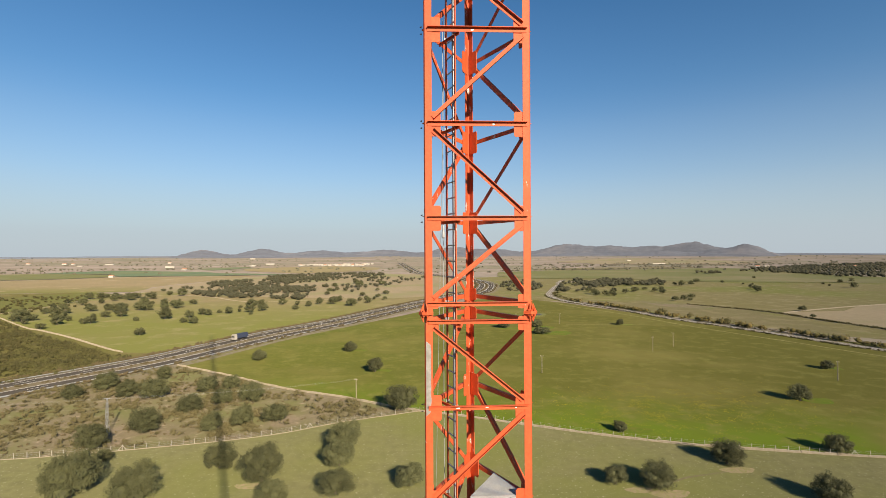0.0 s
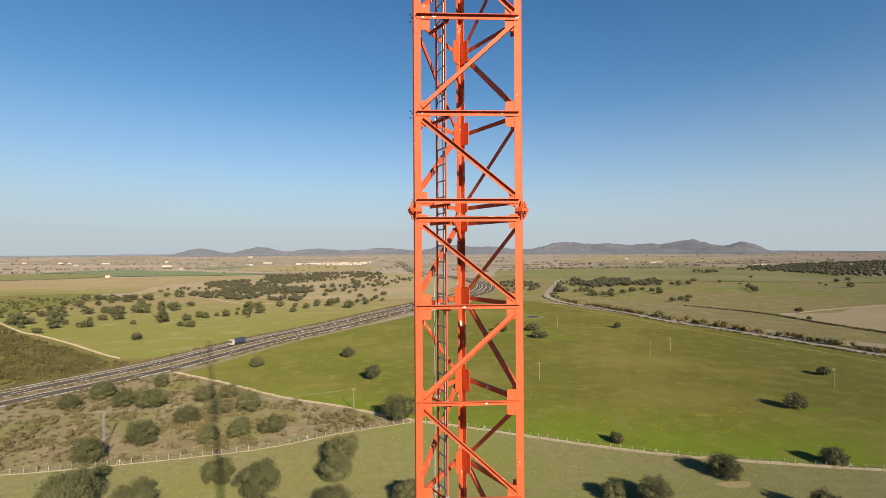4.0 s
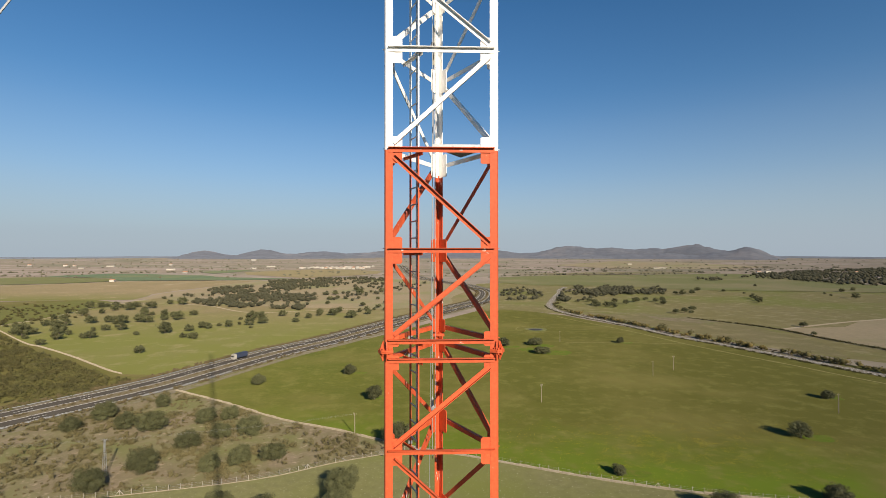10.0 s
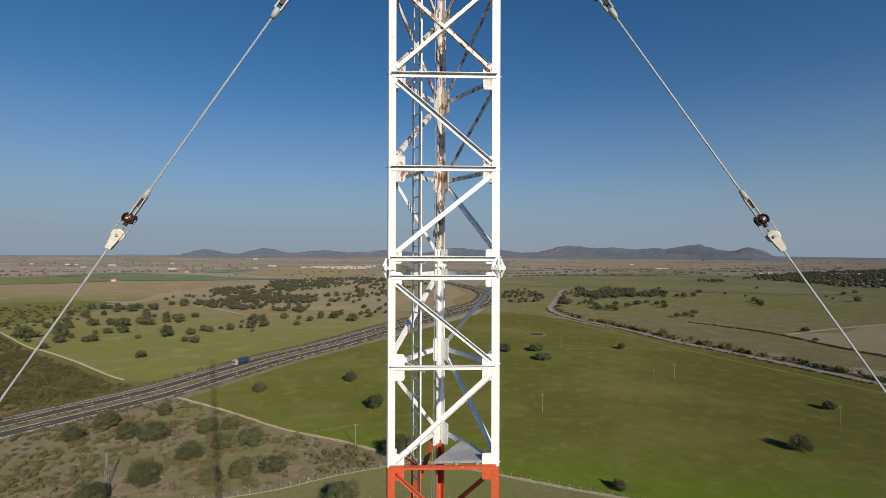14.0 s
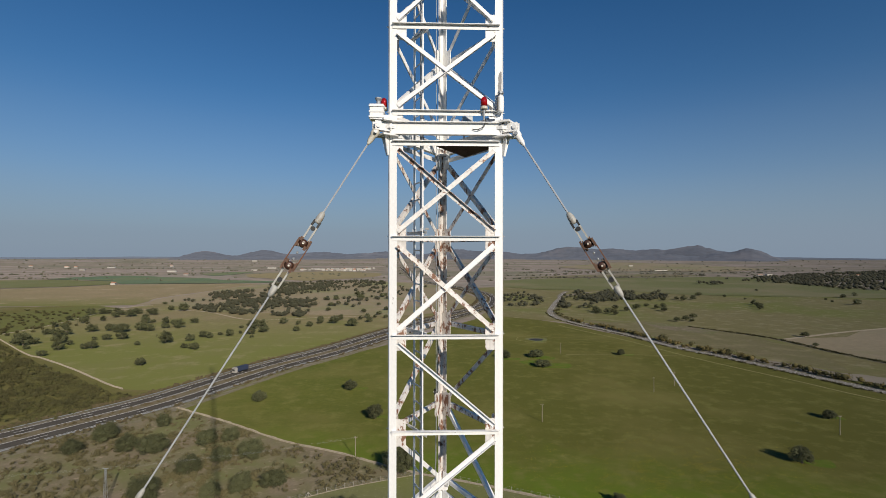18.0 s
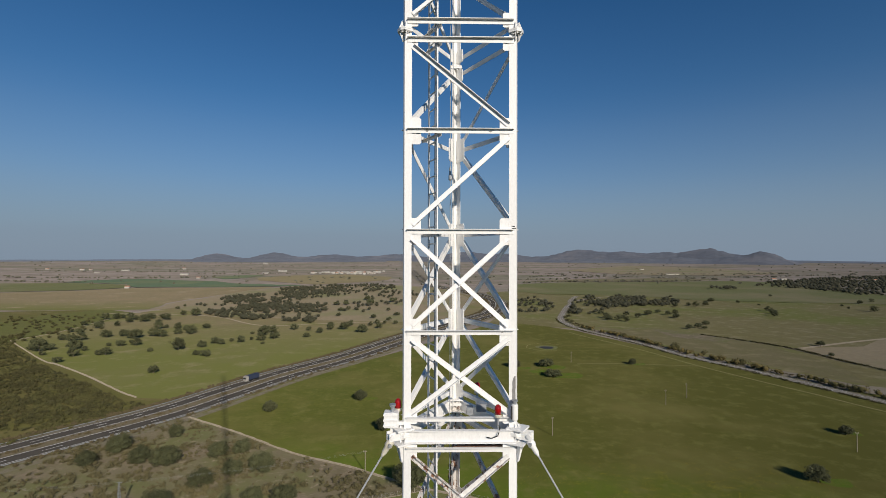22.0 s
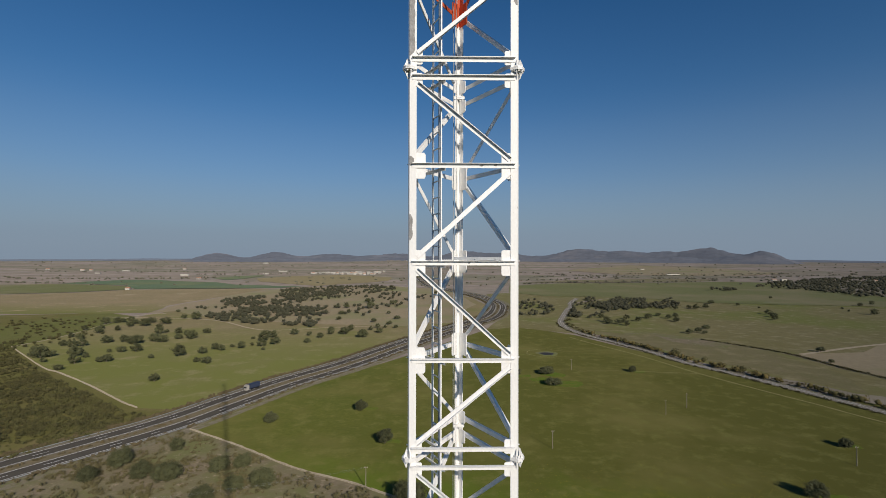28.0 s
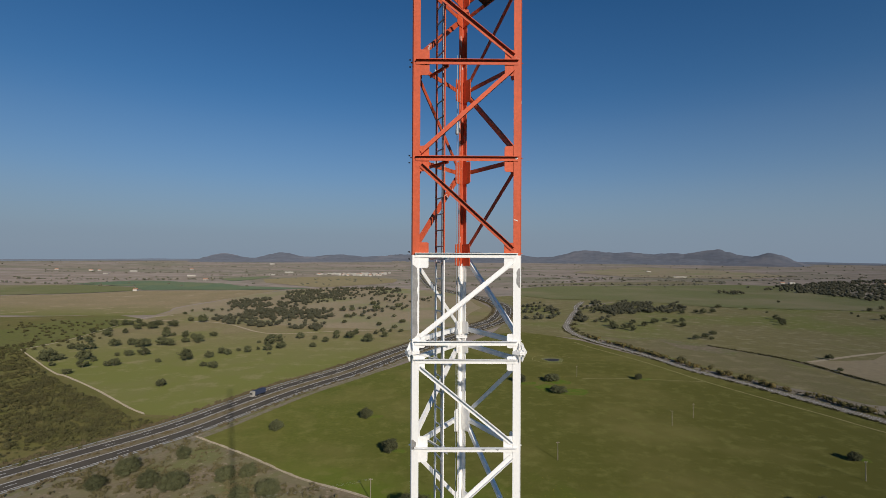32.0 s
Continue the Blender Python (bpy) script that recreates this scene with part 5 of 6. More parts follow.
plant(OAKS_MID, [(-187.2, 321.5, 8.3), (-320.4, 394.5, 13.9), (-316.2, 399.6, 9.4), (-305.4, 378.7, 5.4), (-330.9, 398.9, 6.6), (-274.2, 352.6, 6.7), (-341, 446.1, 8.4), (-328.5, 441.2, 9.3), (-322.2, 443.8, 9.4), (-296, 400.6, 13.2), (-278.1, 374.2, 9.7), (-284.7, 394.5, 5.6), (-261.7, 378.9, 6.3), (-257.3, 379.6, 8.9), (-366.8, 491.8, 6.9), (-349.4, 480, 9), (-385.2, 537, 7.6), (-356.2, 516.2, 10.9), (-375.2, 548.4, 6.4), (-393.9, 582.9, 10.9), (-310.5, 460.6, 11.9), (-385.7, 591.7, 9.7), (-381.2, 596.1, 8.4), (-380.4, 610.5, 8.6), (-358.5, 582.9, 9.6), (-351.3, 561.4, 9.2), (-347.1, 533.4, 7.5)],
      "rounded holm oak in the open oak pasture", "oaks beyond the motorway")
plant(OAKS_MID, [(-297.1, 465.7, 9.8), (-280.7, 455.7, 13.9), (-337, 566.7, 13.3), (-345.7, 592.8, 12.5), (-279, 416.1, 4.9), (-269.4, 416.8, 7.8), (-258.8, 419.9, 10.9), (-269.8, 466.1, 10.9), (-261.2, 463.6, 12), (-306.6, 541.6, 8.9), (-290.3, 512.7, 9.6), (-286.4, 518.9, 6.1), (-322.4, 584.2, 13.7), (-270.2, 512.9, 9.6), (-253.3, 480.4, 9), (-241.7, 481.6, 13.5), (-257.9, 505.8, 8.3), (-242.2, 516.2, 8.5), (-324.9, 631.3, 8.9), (-304, 622.3, 13.1), (-212, 400.7, 13.2), (-230.2, 392.5, 5.6), (-186.6, 379, 6.3), (-176.9, 374, 8.8), (-196.8, 410.4, 8.7), (-368.4, 700, 6.6), (-374.9, 733.3, 5.2)],
      "rounded holm oak in the open oak pasture", "oaks beyond the motorway")
plant(OAKS_MID, [(-194.2, 428.8, 8.1), (-187.1, 424, 8), (-183.4, 438, 5.2), (-173.7, 434.1, 9.2), (-168.4, 445.6, 4.2), (-158.3, 441.7, 9.3), (-151, 425.5, 4), (-180, 479.6, 4.5), (-165.8, 470, 13.2), (-149.4, 452.6, 10.6), (-175.4, 506.2, 8.3), (-161.9, 487.3, 10.3), (-146, 506.7, 9.5), (-129.6, 499.2, 5.9), (-121.1, 460.2, 7.6), (-115, 486.9, 8), (-113.6, 531.5, 8.7), (-108.3, 506.6, 8.3), (-94.7, 507.5, 11.9), (-91.9, 531.6, 8.7)],
      "rounded holm oak in the open oak pasture", "oaks beyond the motorway")
plant(OAKS_MID, [(-72.4, 488.3, 12.6), (-75.7, 513.6, 8.4), (-70.1, 534.9, 6.3), (-58.7, 517.2, 8.5), (-64.4, 550.5, 6.5), (-56, 550.3, 5.2), (-53.9, 576.1, 8.1), (-43.8, 550.7, 6.5), (-48.1, 623.6, 8.8), (-74.8, 598.7, 8.4), (-63.4, 678.5, 6.4), (-121.8, 617.5, 7.2), (-129.3, 672.6, 9.4), (-121.6, 690.4, 7.3), (-108.6, 683.7, 4.8), (-151.5, 751.8, 8.8), (-135.8, 752.5, 10.6), (-99.1, 754.3, 15.9), (-114.7, 835.5, 11.7), (-68.1, 801.5, 13.1)],
      "rounded holm oak in the open oak pasture", "oaks beyond the motorway")
plant(OAKS_MID, [(336.7, 411.2, 7.7), (312.1, 369.7, 5.2), (273.1, 508.6, 8.4), (286, 515.6, 8.5), (289.4, 508.1, 6), (307.1, 537.9, 8.8), (470, 667.8, 10.9), (456.4, 639.4, 10.5), (439.4, 613, 8.6), (499.9, 784.1, 7.3), (470.4, 809.6, 11.4), (397, 744.7, 8.7), (401.6, 731.3, 12), (424.6, 745.5, 10.5), (508.5, 745.1, 4.4), (640.8, 907.4, 6.4), (693, 771.5, 9), (617.5, 663.9, 12.4), (630.1, 732.6, 5.2), (611.2, 698.6, 4.9), (735.1, 796.4, 9.3), (369.3, 730, 8.5)],
      "dark holm oak in the far pasture", "oaks beyond the country road")
plant(OAKS_MID, [(307.8, 627, 8.8), (322.9, 637.7, 9), (304, 597.6, 9.8), (307.1, 653.7, 7.7), (281.7, 627.1, 10.3), (257.7, 601.6, 8.5), (228.9, 565.3, 8), (232.9, 587.3, 8.3), (222.5, 578.6, 9.5), (212.2, 578.5, 9.5), (249.9, 621.3, 8.7), (215.4, 596.8, 9.8), (222.2, 636.7, 9)],
      "dark holm oak in the far pasture", "oaks beyond the country road")


def inside(p, poly):
    x, y, hit = p[0], p[1], False
    for (x0, y0), (x1, y1) in zip(poly, poly[1:] + poly[:1]):
        if (y0 > y) != (y1 > y) and x < (x1 - x0) * (y - y0) / (y1 - y0) + x0:
            hit = not hit
    return hit


def wood(name, polys, counts, size, per_tree, leaf, mat, label, category, seed, high=0.6, leaves=18, patch=0.015, bare=-0.15, solid=0.86):
    """Far trees or bushes that nobody could count, joined."""
    rng = np.random.default_rng(seed)
    cs, rs, kc, kr = [], [], [], []
    for poly, count in zip(polys, counts):
        xs, ys = [p[0] for p in poly], [p[1] for p in poly]
        made = 0
        while made < count:
            p = (rng.uniform(min(xs), max(xs)), rng.uniform(min(ys), max(ys)))
            if not inside(p, poly) or (noise.noise((p[0] * patch, p[1] * patch, seed)) < bare and rng.random() < 0.85):
                continue
            made += 1
            w = rng.uniform(*size)
            z = ground_height(math.hypot(*p))
            kc.append((p[0], p[1], z + w * high * 0.5))
            kr.append(w * 0.36)
            for _ in range(per_tree):
                q = rng.normal(size=2) * w * 0.19
                cs.append((p[0] + q[0], p[1] + q[1], z + w * high * rng.uniform(0.35, 0.75)))
                rs.append(w * rng.uniform(0.2, 0.32))
    return tagged(new(name, crown_mesh(name, rng, np.array(cs), np.array(rs), leaves, leaf, mat, 0.8, solid, (np.array(kc), np.array(kr)))), label, category, kind="stuff")


wood("oak_wood", [[(-310, 651), (-259, 600), (-216, 568), (-204, 556), (-198, 620), (-172, 556), (-134, 556), (-151, 688), (-166, 757), (-248, 779), (-293, 755), (-291, 687)],
                  [(-343, 786), (-372, 856), (-360, 930), (-307, 967), (-351, 1106), (-272, 1212), (-220, 1233), (-107, 1256), (-88, 1114), (-150, 970), (-200, 890), (-248, 779)],
                  [(-140, 610), (-100, 640), (-60, 760), (20, 1000), (-60, 1100), (-150, 960), (-170, 790)], [(-351, 698), (-388, 842), (-366, 963), (-283, 790), (-310, 665)]],
     (330, 620, 70, 40), (6.5, 11), 6, 0.36, LEAF_FAR, "dense dark wood of holm oaks beyond the motorway", "wood", 31, 0.56, 14)
wood("oak_wood", [[(185, 651), (226, 803), (266, 848), (287, 899), (350, 911), (395, 901), (330, 742), (294, 720), (280, 727), (246, 681), (207, 630), (191, 630)], [(325, 742), (363, 721), (441, 851), (454, 913), (393, 851)],
                  [(132, 802), (190, 897), (188, 778), (182, 722), (160, 676), (140, 645), (122, 656), (112, 691)]],
     (270, 60, 60), (6.5, 11), 6, 0.38, LEAF_FAR, "dense dark wood of holm oaks by the country road", "wood", 32, 0.58, 14)
wood("oak_wood", [[(955, 1350), (1209, 1516), (1700, 1700), (2100, 1300), (1500, 950), (923, 885), (840, 930), (850, 1081)], [(800, 1200), (960, 1360), (880, 1060)]],
     (2500, 50), (9, 15), 3, 0.7, LEAF_FAR, "dark oak wood far out on the plain", "wood", 33, 0.6, 8, 0.015, -0.4)
wood("pine_clump", [[(622, 1080), (684, 1078), (684, 1112), (622, 1114)]], (24,), (9, 13), 4, 0.5, LEAF_FAR, "small clump of dark trees in a green field", "trees", 39, 0.95, 12)
wood("heath_bushes", [[(-168, 258), (-239, 312), (-316, 376), (-372, 430), (-400, 480), (-440, 420), (-400, 200), (-330, 60), (-312, 20), (-240, 118), (-185, 214)], [(-150, 250), (-168, 260), (-239, 313), (-290, 352), (-285, 330), (-215, 240), (-172, 212)]], (2700, 330), (1.4, 5.4), 4, 0.31, LEAF_HEATH, "low dark green heath bushes", "bushes", 34, 0.5, 14, 0.05, 0.02, 0.5)
wood("heath_broom", [[(-150, 242), (-168, 258), (-239, 312), (-316, 376), (-372, 430), (-400, 480), (-420, 300), (-330, 60), (-300, 20), (-236, 112), (-176, 200)], [(-150, 250), (-168, 260), (-239, 313), (-290, 352), (-285, 330), (-215, 240), (-172, 212)]], (4600, 800), (1.0, 3.6), 4, 0.27, LEAF_BROOM, "low green broom bushes on the heath", "bushes", 46, 0.5, 13, 0.035, -0.22, 0.5)
wood("heath_shrubs", [[(-168, 258), (-239, 312), (-316, 376), (-372, 430), (-400, 480), (-440, 420), (-400, 200), (-330, 60), (-240, 118), (-185, 214)], [(-390, 470), (-372, 436), (-330, 450), (-380, 620), (-520, 640), (-560, 480)]], (300, 130), (2.2, 5.5), 6, 0.28, LEAF_HEATH, "taller grey-green heath shrubs", "bushes", 37, 0.5)
wood("scrub_tufts", [[(-6, 158), (-32, 174), (-57, 187), (-87, 208), (-119, 228), (-150, 190), (-215, 95), (-200, 122), (-112, 127), (-86, 131), (-58, 137), (-28, 150)]], (420,), (0.6, 1.6), 3, 0.13, LEAF_DRY, "low dry brown tufts of brush", "bushes", 38, 0.4, 18, 0.06, -0.1, 0.5)
wood("scrub_bushes", [[(-6, 158), (-32, 174), (-57, 187), (-87, 208), (-119, 228), (-150, 190), (-215, 95), (-200, 122), (-112, 127), (-86, 131), (-58, 137), (-28, 150)]], (1300,), (1.0, 3.8), 5, 0.16, LEAF_SCRUB, "low dry broom and rockrose bushes", "bushes", 35, 0.5, 18, 0.06, 0.0, 0.5)
wood("plain_trees", [[(-2600, 1250), (2600, 1250), (3600, 3600), (-3600, 3600)], [(-1500, 1250), (1500, 1250), (1500, 1700), (-1500, 1700)]], (330, 130), (6, 13), 2, 1.6, LEAF_HAZED, "scattered trees and hedges out on the plain", "trees", 36, 0.3)


def roadside(name, line, offs, count, size, mat, label, seed, start=0.0, end=1.0, leaf=0.35):
    rng = np.random.default_rng(seed)
    cs, rs, kc, kr = [], [], [], []
    for _ in range(count):
        i = int(len(line) * rng.uniform(start, end))
        i = min(max(i, 1), len(line) - 2)
        d = (line[i + 1] - line[i - 1]).normalized()
        o = offs[rng.integers(len(offs))] + rng.normal() * 0.7
        p = line[i].lerp(line[i + 1], rng.random()) + Vector((-d.y, d.x)) * o
        w = rng.uniform(*size)
        kc.append((p.x, p.y, ground_height(p.length) + w * 0.36))
        kr.append(w * 0.34)
        for _ in range(4):
            q = rng.normal(size=2) * w * 0.25
            cs.append((p.x + q[0], p.y + q[1], ground_height(p.length) + w * rng.uniform(0.25, 0.6)))
            rs.append(w * rng.uniform(0.22, 0.34))
    tagged(new(name, crown_mesh(name, rng, np.array(cs), np.array(rs), 14, leaf, mat, 0.85, 0.9, (np.array(kc), np.array(kr)))), label, "bushes", kind="stuff")


roadside("roadside_bushes", road_line, (6.5, 8, 9.5), 150, (3, 6.5), LEAF_YELLOW, "yellowing bushes along the country road", 41, 0.42, 0.86)
roadside("roadside_bushes", road_line, (7, 9, 11), 90, (2.2, 5), LEAF_HEATH, "grey-green bushes along the country road", 42, 0.25, 0.9)
roadside("roadside_trees", road_line, (8, 10, 12), 16, (5.5, 8), LEAF_HEATH, "small olive-green trees beside the country road", 50, 0.48, 0.84)
roadside("road_hedge", road_line, (-4.8, -5.6), 700, (0.6, 1.3), LEAF_HEATH, "low dark hedge along the edge of the country road", 47, 0.35, 0.95, 0.2)
roadside("road_hedge", road_line, (7.5, 12), 260, (0.7, 1.7), LEAF_DRY, "low brown brush along the verge of the country road", 48, 0.35, 0.95, 0.2)
roadside("ditch_hedge", ditch_line, (0, 0.5), 420, (1.0, 2.0), LEAF_HEATH, "thin dark hedge along a ditch between fields", 49, 0.25, 1.0, 0.2)
roadside("motorway_bushes", way, (15.2, 16.2, 17.4), 2600, (0.9, 2.3), LEAF_DRY, "low brownish bushes along the motorway fence", 43, 0.12, 0.5, 0.25)
roadside("motorway_bushes", way, (-14.8, -15.6), 420, (0.8, 2.4), LEAF_DRY, "low brown bushes along the near motorway verge", 44, 0.12, 0.42, 0.25)
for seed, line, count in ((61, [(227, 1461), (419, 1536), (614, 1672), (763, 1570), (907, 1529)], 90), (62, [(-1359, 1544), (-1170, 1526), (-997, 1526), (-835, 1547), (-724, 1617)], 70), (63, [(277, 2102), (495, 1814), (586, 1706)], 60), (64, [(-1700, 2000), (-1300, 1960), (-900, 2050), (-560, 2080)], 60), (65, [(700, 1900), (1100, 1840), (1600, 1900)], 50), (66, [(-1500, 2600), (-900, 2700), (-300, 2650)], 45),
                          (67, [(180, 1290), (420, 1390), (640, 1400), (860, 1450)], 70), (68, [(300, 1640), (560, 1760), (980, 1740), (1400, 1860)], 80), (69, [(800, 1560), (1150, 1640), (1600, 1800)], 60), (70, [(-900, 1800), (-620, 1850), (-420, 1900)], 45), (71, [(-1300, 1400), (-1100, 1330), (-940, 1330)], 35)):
    roadside("hedge", [Vector(q) for q in smooth_line(line, 20)], (0, 3, -4, 9), count, (3, 9), LEAF_HAZED, "hedge of low trees between far fields", seed, 0.02, 0.98, 0.7)
roadside("median_bushes", way, (0, 0.8, -0.8), 700, (0.6, 1.4), LEAF_DRY, "low brown shrubs on the motorway median", 45, 0.1, 0.55, 0.2)


# ---- walls, fences, poles ----
def stone_wall(line, high, wide, label, seed):
    """A low dry-stone wall, one uneven run after another."""
    rng = random.Random(seed)
    pts = smooth_line(line, 3.0)
    w = thing("stone_wall", label, "wall", Matrix.Translation((pts[0].x, pts[0].y, 0)))
    bag = Bag()
    for a, b in zip(pts, pts[1:]):
        d = (b - a).normalized()
        nrm = Vector((-d.y, d.x)) * wide / 2
        h = high * rng.uniform(0.75, 1.15)
        s = [(a - nrm - pts[0]), (b - nrm - pts[0]), (b + nrm - pts[0]), (a + nrm - pts[0])]
        t = [q * 1.0 for q in s]
        mid = sum((Vector((q.x, q.y)) for q in s), Vector((0, 0))) / 4
        top = [mid + (Vector((q.x, q.y)) - mid) * 0.96 for q in s]
        bag.prism([(q.x, q.y, -0.1) for q in s], [(q.x, q.y, h) for q in top])
    part("wall_run", bag.mesh("wall_run", STONE), w)
    return w


stone_wall(WALL_LINE, 0.7, 0.5, "low pale dry-stone wall between meadow and scrubland", 1)
stone_wall(HEATH_FENCE, 0.5, 0.5, "low pale stone wall along the far side of the heath", 5)
stone_wall(HEATH_WALL, 0.8, 0.6, "low pale dry-stone wall between heath and oak pasture", 2)
stone_wall(FENCE_EAST, 0.5, 0.75, "low pale stone kerb under the meadow fence", 3)
stone_wall(FENCE_WEST[1:], 0.16, 0.3, "low pale stone kerb under the scrubland fence", 4)

post_mesh = Bag().box((0, 0, 0.8), (0.11, 0.11, 1.65)).mesh("fence_post", POST)
for line, label in ((FENCE_WEST, "wire fence with pale concrete posts along the scrubland"), (FENCE_EAST, "wire fence with pale concrete posts along the meadow")):
    pts = smooth_line(line, 2.65)
    fence = thing("wire_fence", label, "fence", Matrix.Translation((pts[0].x, pts[0].y, 0)))
    for i, p in enumerate(pts):
        part("post", post_mesh, fence, at=Matrix.Translation((p.x - pts[0].x, p.y - pts[0].y, 0)))
        if i % 17 == 8:
            d = (pts[min(i + 1, len(pts) - 1)] - pts[i - 1]).normalized()
            br = Bag()
            for s in (-1, 1):
                br.tube((p.x - pts[0].x + d.x * 1.1 * s, p.y - pts[0].y + d.y * 1.1 * s, 0), (p.x - pts[0].x, p.y - pts[0].y, 1.5), 0.07, k=5)
            part("brace_posts", br.mesh("brace_posts", CONCRETE), fence)
    for h in (0.5, 0.95, 1.4):
        wv = Bag()
        for a, b in zip(pts, pts[1:]):
            wv.tube((a.x - pts[0].x, a.y - pts[0].y, h), (b.x - pts[0].x, b.y - pts[0].y, h), 0.012, k=3)
        part("wire", wv.mesh("wire", GALVANISED), fence)


def utility_pole(x, y, high=8.0):
    p = thing("utility_pole", "weathered wooden utility pole in the field", "pole", pose(x, y, 0), group="utility poles")
    part("shaft", Bag().tube((0, 0, 0), (0, 0, high), 0.16, 0.11, 8).mesh("shaft", WOOD), p)
    part("cross_arm", Bag().box((0, 0, high - 0.4), (1.3, 0.1, 0.12)).mesh("cross_arm", WOOD), p)
    for s in (-0.55, 0.55):
        part("insulator", Bag().tube((s, 0, high - 0.34), (s, 0, high - 0.1), 0.05, k=6).mesh("insulator", CREAM), p)


for x, y in ((52, 206.5), (123, 249.5), (140.5, 261.5), (171, 187), (-25.2, 171.4), (101, 350)):
    utility_pole(x, y)


def pylon(x, y, high=11):
    p = thing("lattice_pole", "slim grey steel lattice pole in the scrubland", "pole", pose(x, y, 0))
    bag = Bag()
    for a, b in ((-1, -1), (1, -1), (1, 1), (-1, 1)):
        bag.tube((a * 0.45, b * 0.45, 0), (a * 0.15, b * 0.15, high), 0.045, k=4)
    part("legs", bag.mesh("legs", GALVANISED), p)
    lac = Bag()
    for k in range(12):
        z0, z1 = high * k / 12, high * (k + 1) / 12
        r0, r1 = 0.45 - 0.3 * k / 12, 0.45 - 0.3 * (k + 1) / 12
        s = 1 if k % 2 else -1
        for f in (-1, 1):
            lac.tube((s * r0, f * r0, z0), (-s * r1, f * r1, z1), 0.025, k=3)
            lac.tube((f * r0, s * r0, z0), (f * r1, -s * r1, z1), 0.025, k=3)
    part("lacing", lac.mesh("lacing", GALVANISED), p)
    part("cross_arm", Bag().box((0, 0, high), (1.6, 0.12, 0.12)).mesh("cross_arm", GALVANISED), p)


pylon(-94.5, 141)
for dx in (-0.7, 0.0, 0.7):
    line = thing("overhead_wire", "thin overhead wire from the lattice pole", "wire", pose(-94.5, 141 + dx, 0), group="overhead wires")
    for ex, ey, ez in ((-130, -14, 11), (69.3, 30.4, 7.7)):
        span = [Vector((ex * u, ey * u, 11.1 + (ez - 11.1) * u - 4 * 0.9 * u * (1 - u))) for u in [q / 10 for q in range(11)]]
        sag = Bag()
        for a, b in zip(span, span[1:]):
            sag.tube(a, b, 0.007, k=4)
        part("span", sag.mesh("span", GALVANISED), line)


# ---- flowers ----
def flowers():
    rng = np.random.default_rng(51)
    pts = []
    while len(pts) < 5200:
        p = np.array([84 + rng.normal() * 27, 154 + rng.normal() * 15])
        if inside(p, [(57, 133), (120, 116), (160, 112), (150, 220), (20, 230), (15, 154)]) and noise.noise((p[0] * 0.14, p[1] * 0.3, 4)) + 0.7 * noise.noise((p[0] * 0.5, p[1] * 0.5, 8)) > rng.uniform(-0.15, 0.7):
            pts.append(p)
    pts = np.array(pts)
    s = rng.uniform(0.02, 0.05, len(pts))
    z = np.full(len(pts), 0.2)
    v = np.stack([np.stack([pts[:, 0] + s * a, pts[:, 1] + s * b, z + 0.05 * b], 1) for a, b in ((-1, -1), (1, -1), (1, 1), (-1, 1))], 1).reshape(-1, 3)
    tagged(new("wild_flowers", cloud_mesh("wild_flowers", v, np.arange(len(v)).reshape(-1, 4), FLOWER)), "yellow wild flowers scattered over the meadow", "flowers", kind="stuff")


flowers()


# ---- far buildings ----
def house(x, y, w, d, h, turn, label, group, flat=False):
    z = ground_height(math.hypot(x, y))
    t = thing("house", label, "house", pose(x, y, z, 0, 0, turn), group=group)
    part("wall", Bag().box((0, 0, h / 2 - 0.2), (w, d, h + 0.4)).mesh("wall", LIME), t)
    if flat:
        part("roof", Bag().box((0, 0, h + 0.15), (w + 0.4, d + 0.4, 0.3)).mesh("roof", LIME), t)
    else:
        e = 0.4
        ring = lambda sx: [Vector((sx, -d / 2 - e, h)), Vector((sx, d / 2 + e, h)), Vector((sx, 0, h + d * 0.22))]
        part("roof", Bag().prism(ring(-w / 2 - e), ring(w / 2 + e)).mesh("roof", TILE), t)


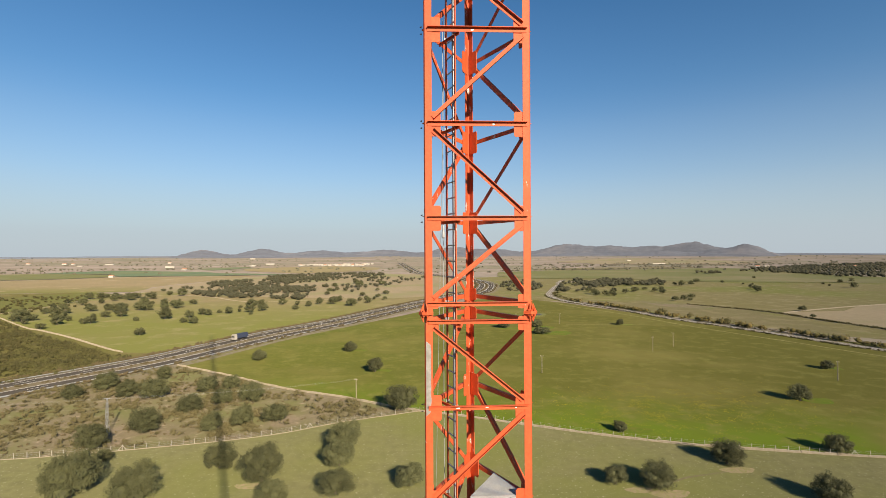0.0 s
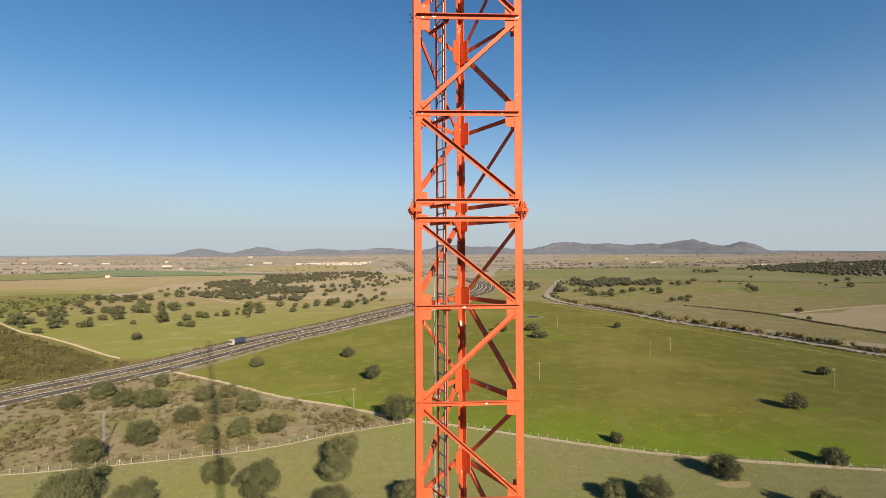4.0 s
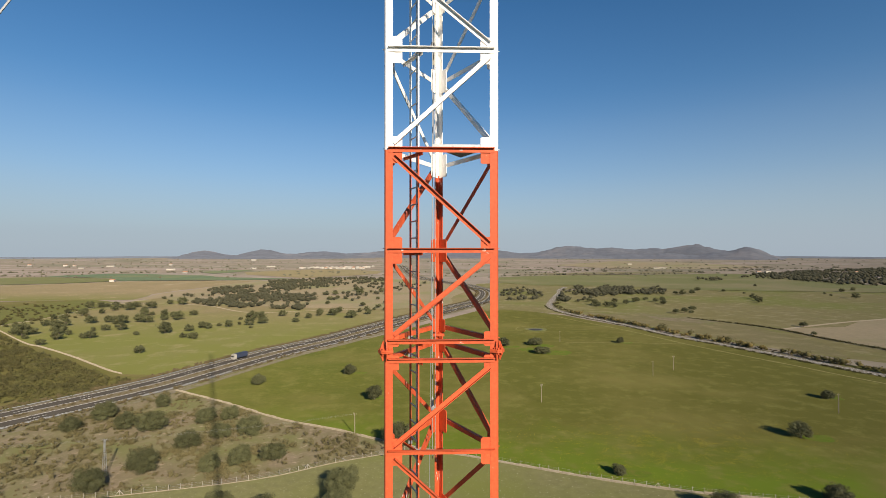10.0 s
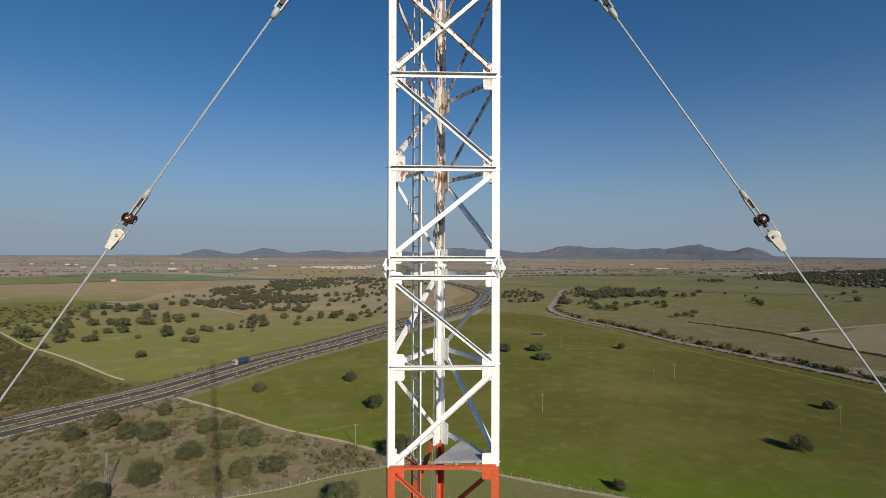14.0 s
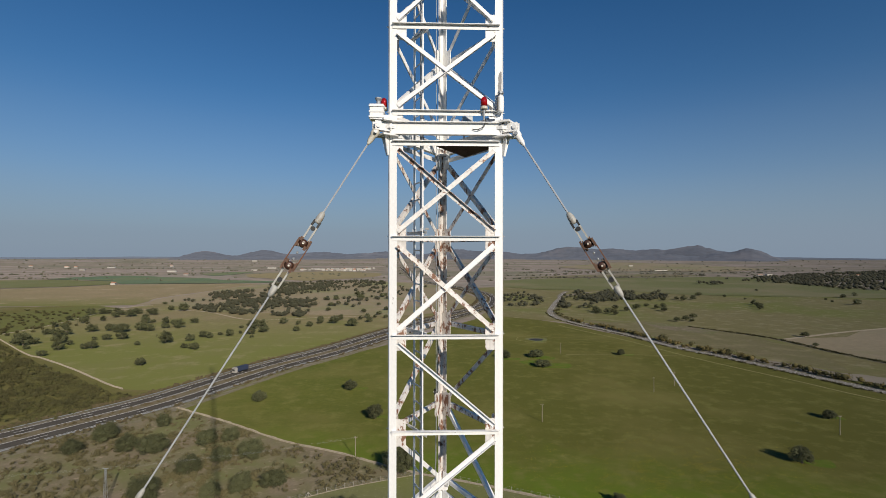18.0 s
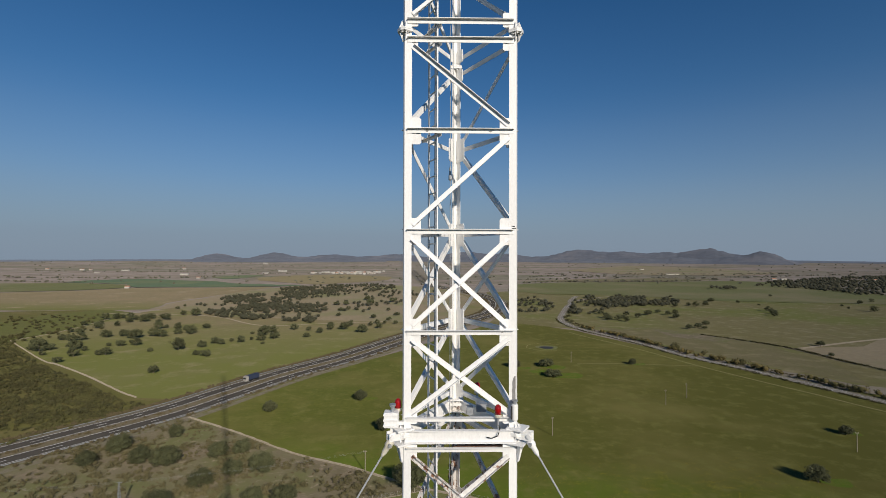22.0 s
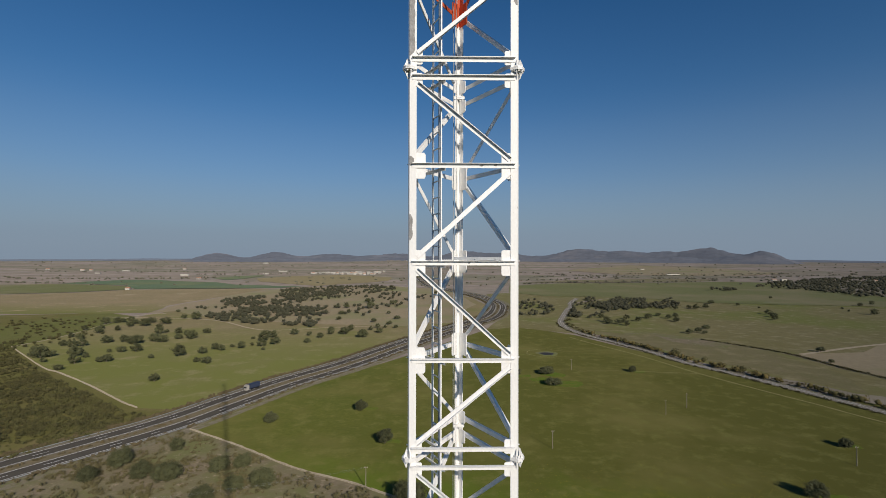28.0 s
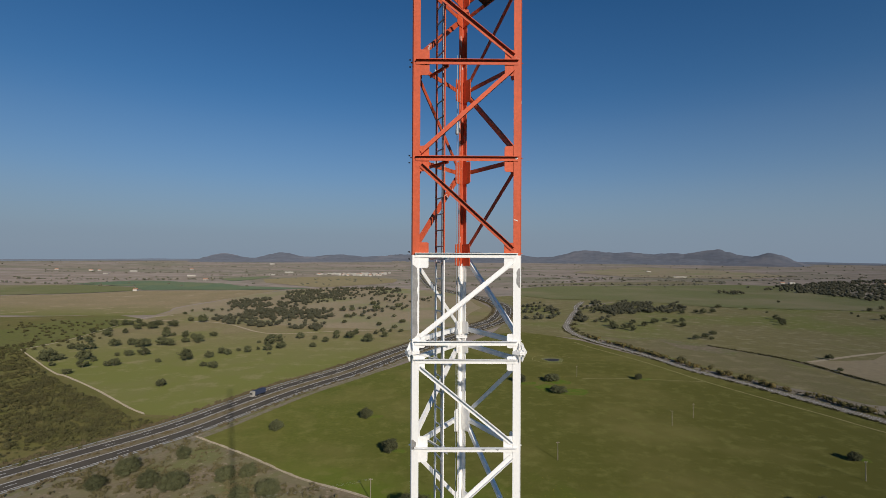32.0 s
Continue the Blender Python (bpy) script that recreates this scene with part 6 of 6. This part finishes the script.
village = random.Random(8)
for k in range(96):
    u = village.random() ** 0.8
    x = -480 + 270 * u + village.uniform(-12, 12)
    y = 1905 + village.uniform(-60, 110) * (0.4 + u)
    house(x, y, village.uniform(6, 12), village.uniform(6, 9), village.uniform(3, 6), village.uniform(-30, 30), "small whitewashed house in the far village", "village houses", village.random() < 0.92)
for x, y, w, h, turn in ((-1503, 2102, 16, 5, 5), (-1473, 2111, 12, 4, 0), (-1274, 1860, 18, 4, 12), (-1296, 2065, 30, 5, 4), (-1145, 2250, 14, 6, 8), (-893, 1753, 28, 5, 3), (-736, 1530, 14, 4, -4), (-698, 1115, 9, 4, 10), (-640, 1858, 20, 5, 0), (-637, 2058, 34, 5, -3), (-1683, 2144, 14, 5, -6), (-1067, 3104, 30, 9, 0),
                         (1066, 1457, 18, 5, 5), (1046, 1470, 12, 4, -12), (1267, 1380, 22, 5, 0), (1290, 1392, 12, 5, 20), (902, 1812, 48, 4, -3), (984, 2276, 18, 5, 5)):
    house(x, y, w, 8, h, turn, "low white farm building far out on the plain", "farm buildings", w > 17)


# ---- vehicles ----
def lorry(x, y, turn):
    t = thing("lorry", "white lorry cab with a dark blue covered trailer on the motorway", "lorry", pose(x, y, 0.14, 0, 0, turn))
    cab = part("cab", Bag().box((-6.6, 0, 2.0), (2.2, 2.45, 2.7)).box((-6.5, 0, 3.55), (1.7, 2.3, 0.6)).mesh("cab", LIME), t, "white cab")
    part("windscreen", Bag().box((-7.71, 0, 2.5), (0.04, 2.1, 0.9)).mesh("windscreen", BLACK), cab)
    part("trailer", Bag().box((-1.0, 0, 2.5), (8.6, 2.5, 2.6)).mesh("trailer", TARPAULIN), t, "dark blue tarpaulin")
    part("chassis", Bag().box((-2.2, 0, 0.95), (10.6, 1.2, 0.3)).mesh("chassis", BLACK), t)
    for wx in (-6.9, -3.4, 1.0, 2.3):
        for s in (-1, 1):
            part("wheel", Bag().lathe((wx, s * 1.2, 0.5), (0, -s, 0), [(0, 0.3), (0.02, 0.5), (0.28, 0.5), (0.3, 0.3)], 14).mesh("wheel", BLACK), t)


k = min(range(len(way)), key=lambda i: (way[i] - Vector((-112, 300))).length)
along_way = (way[k + 1] - way[k]).normalized()
at = way[k] + Vector((-along_way.y, along_way.x)) * 7.4
lorry(at.x, at.y, math.degrees(math.atan2(along_way.y, along_way.x)))
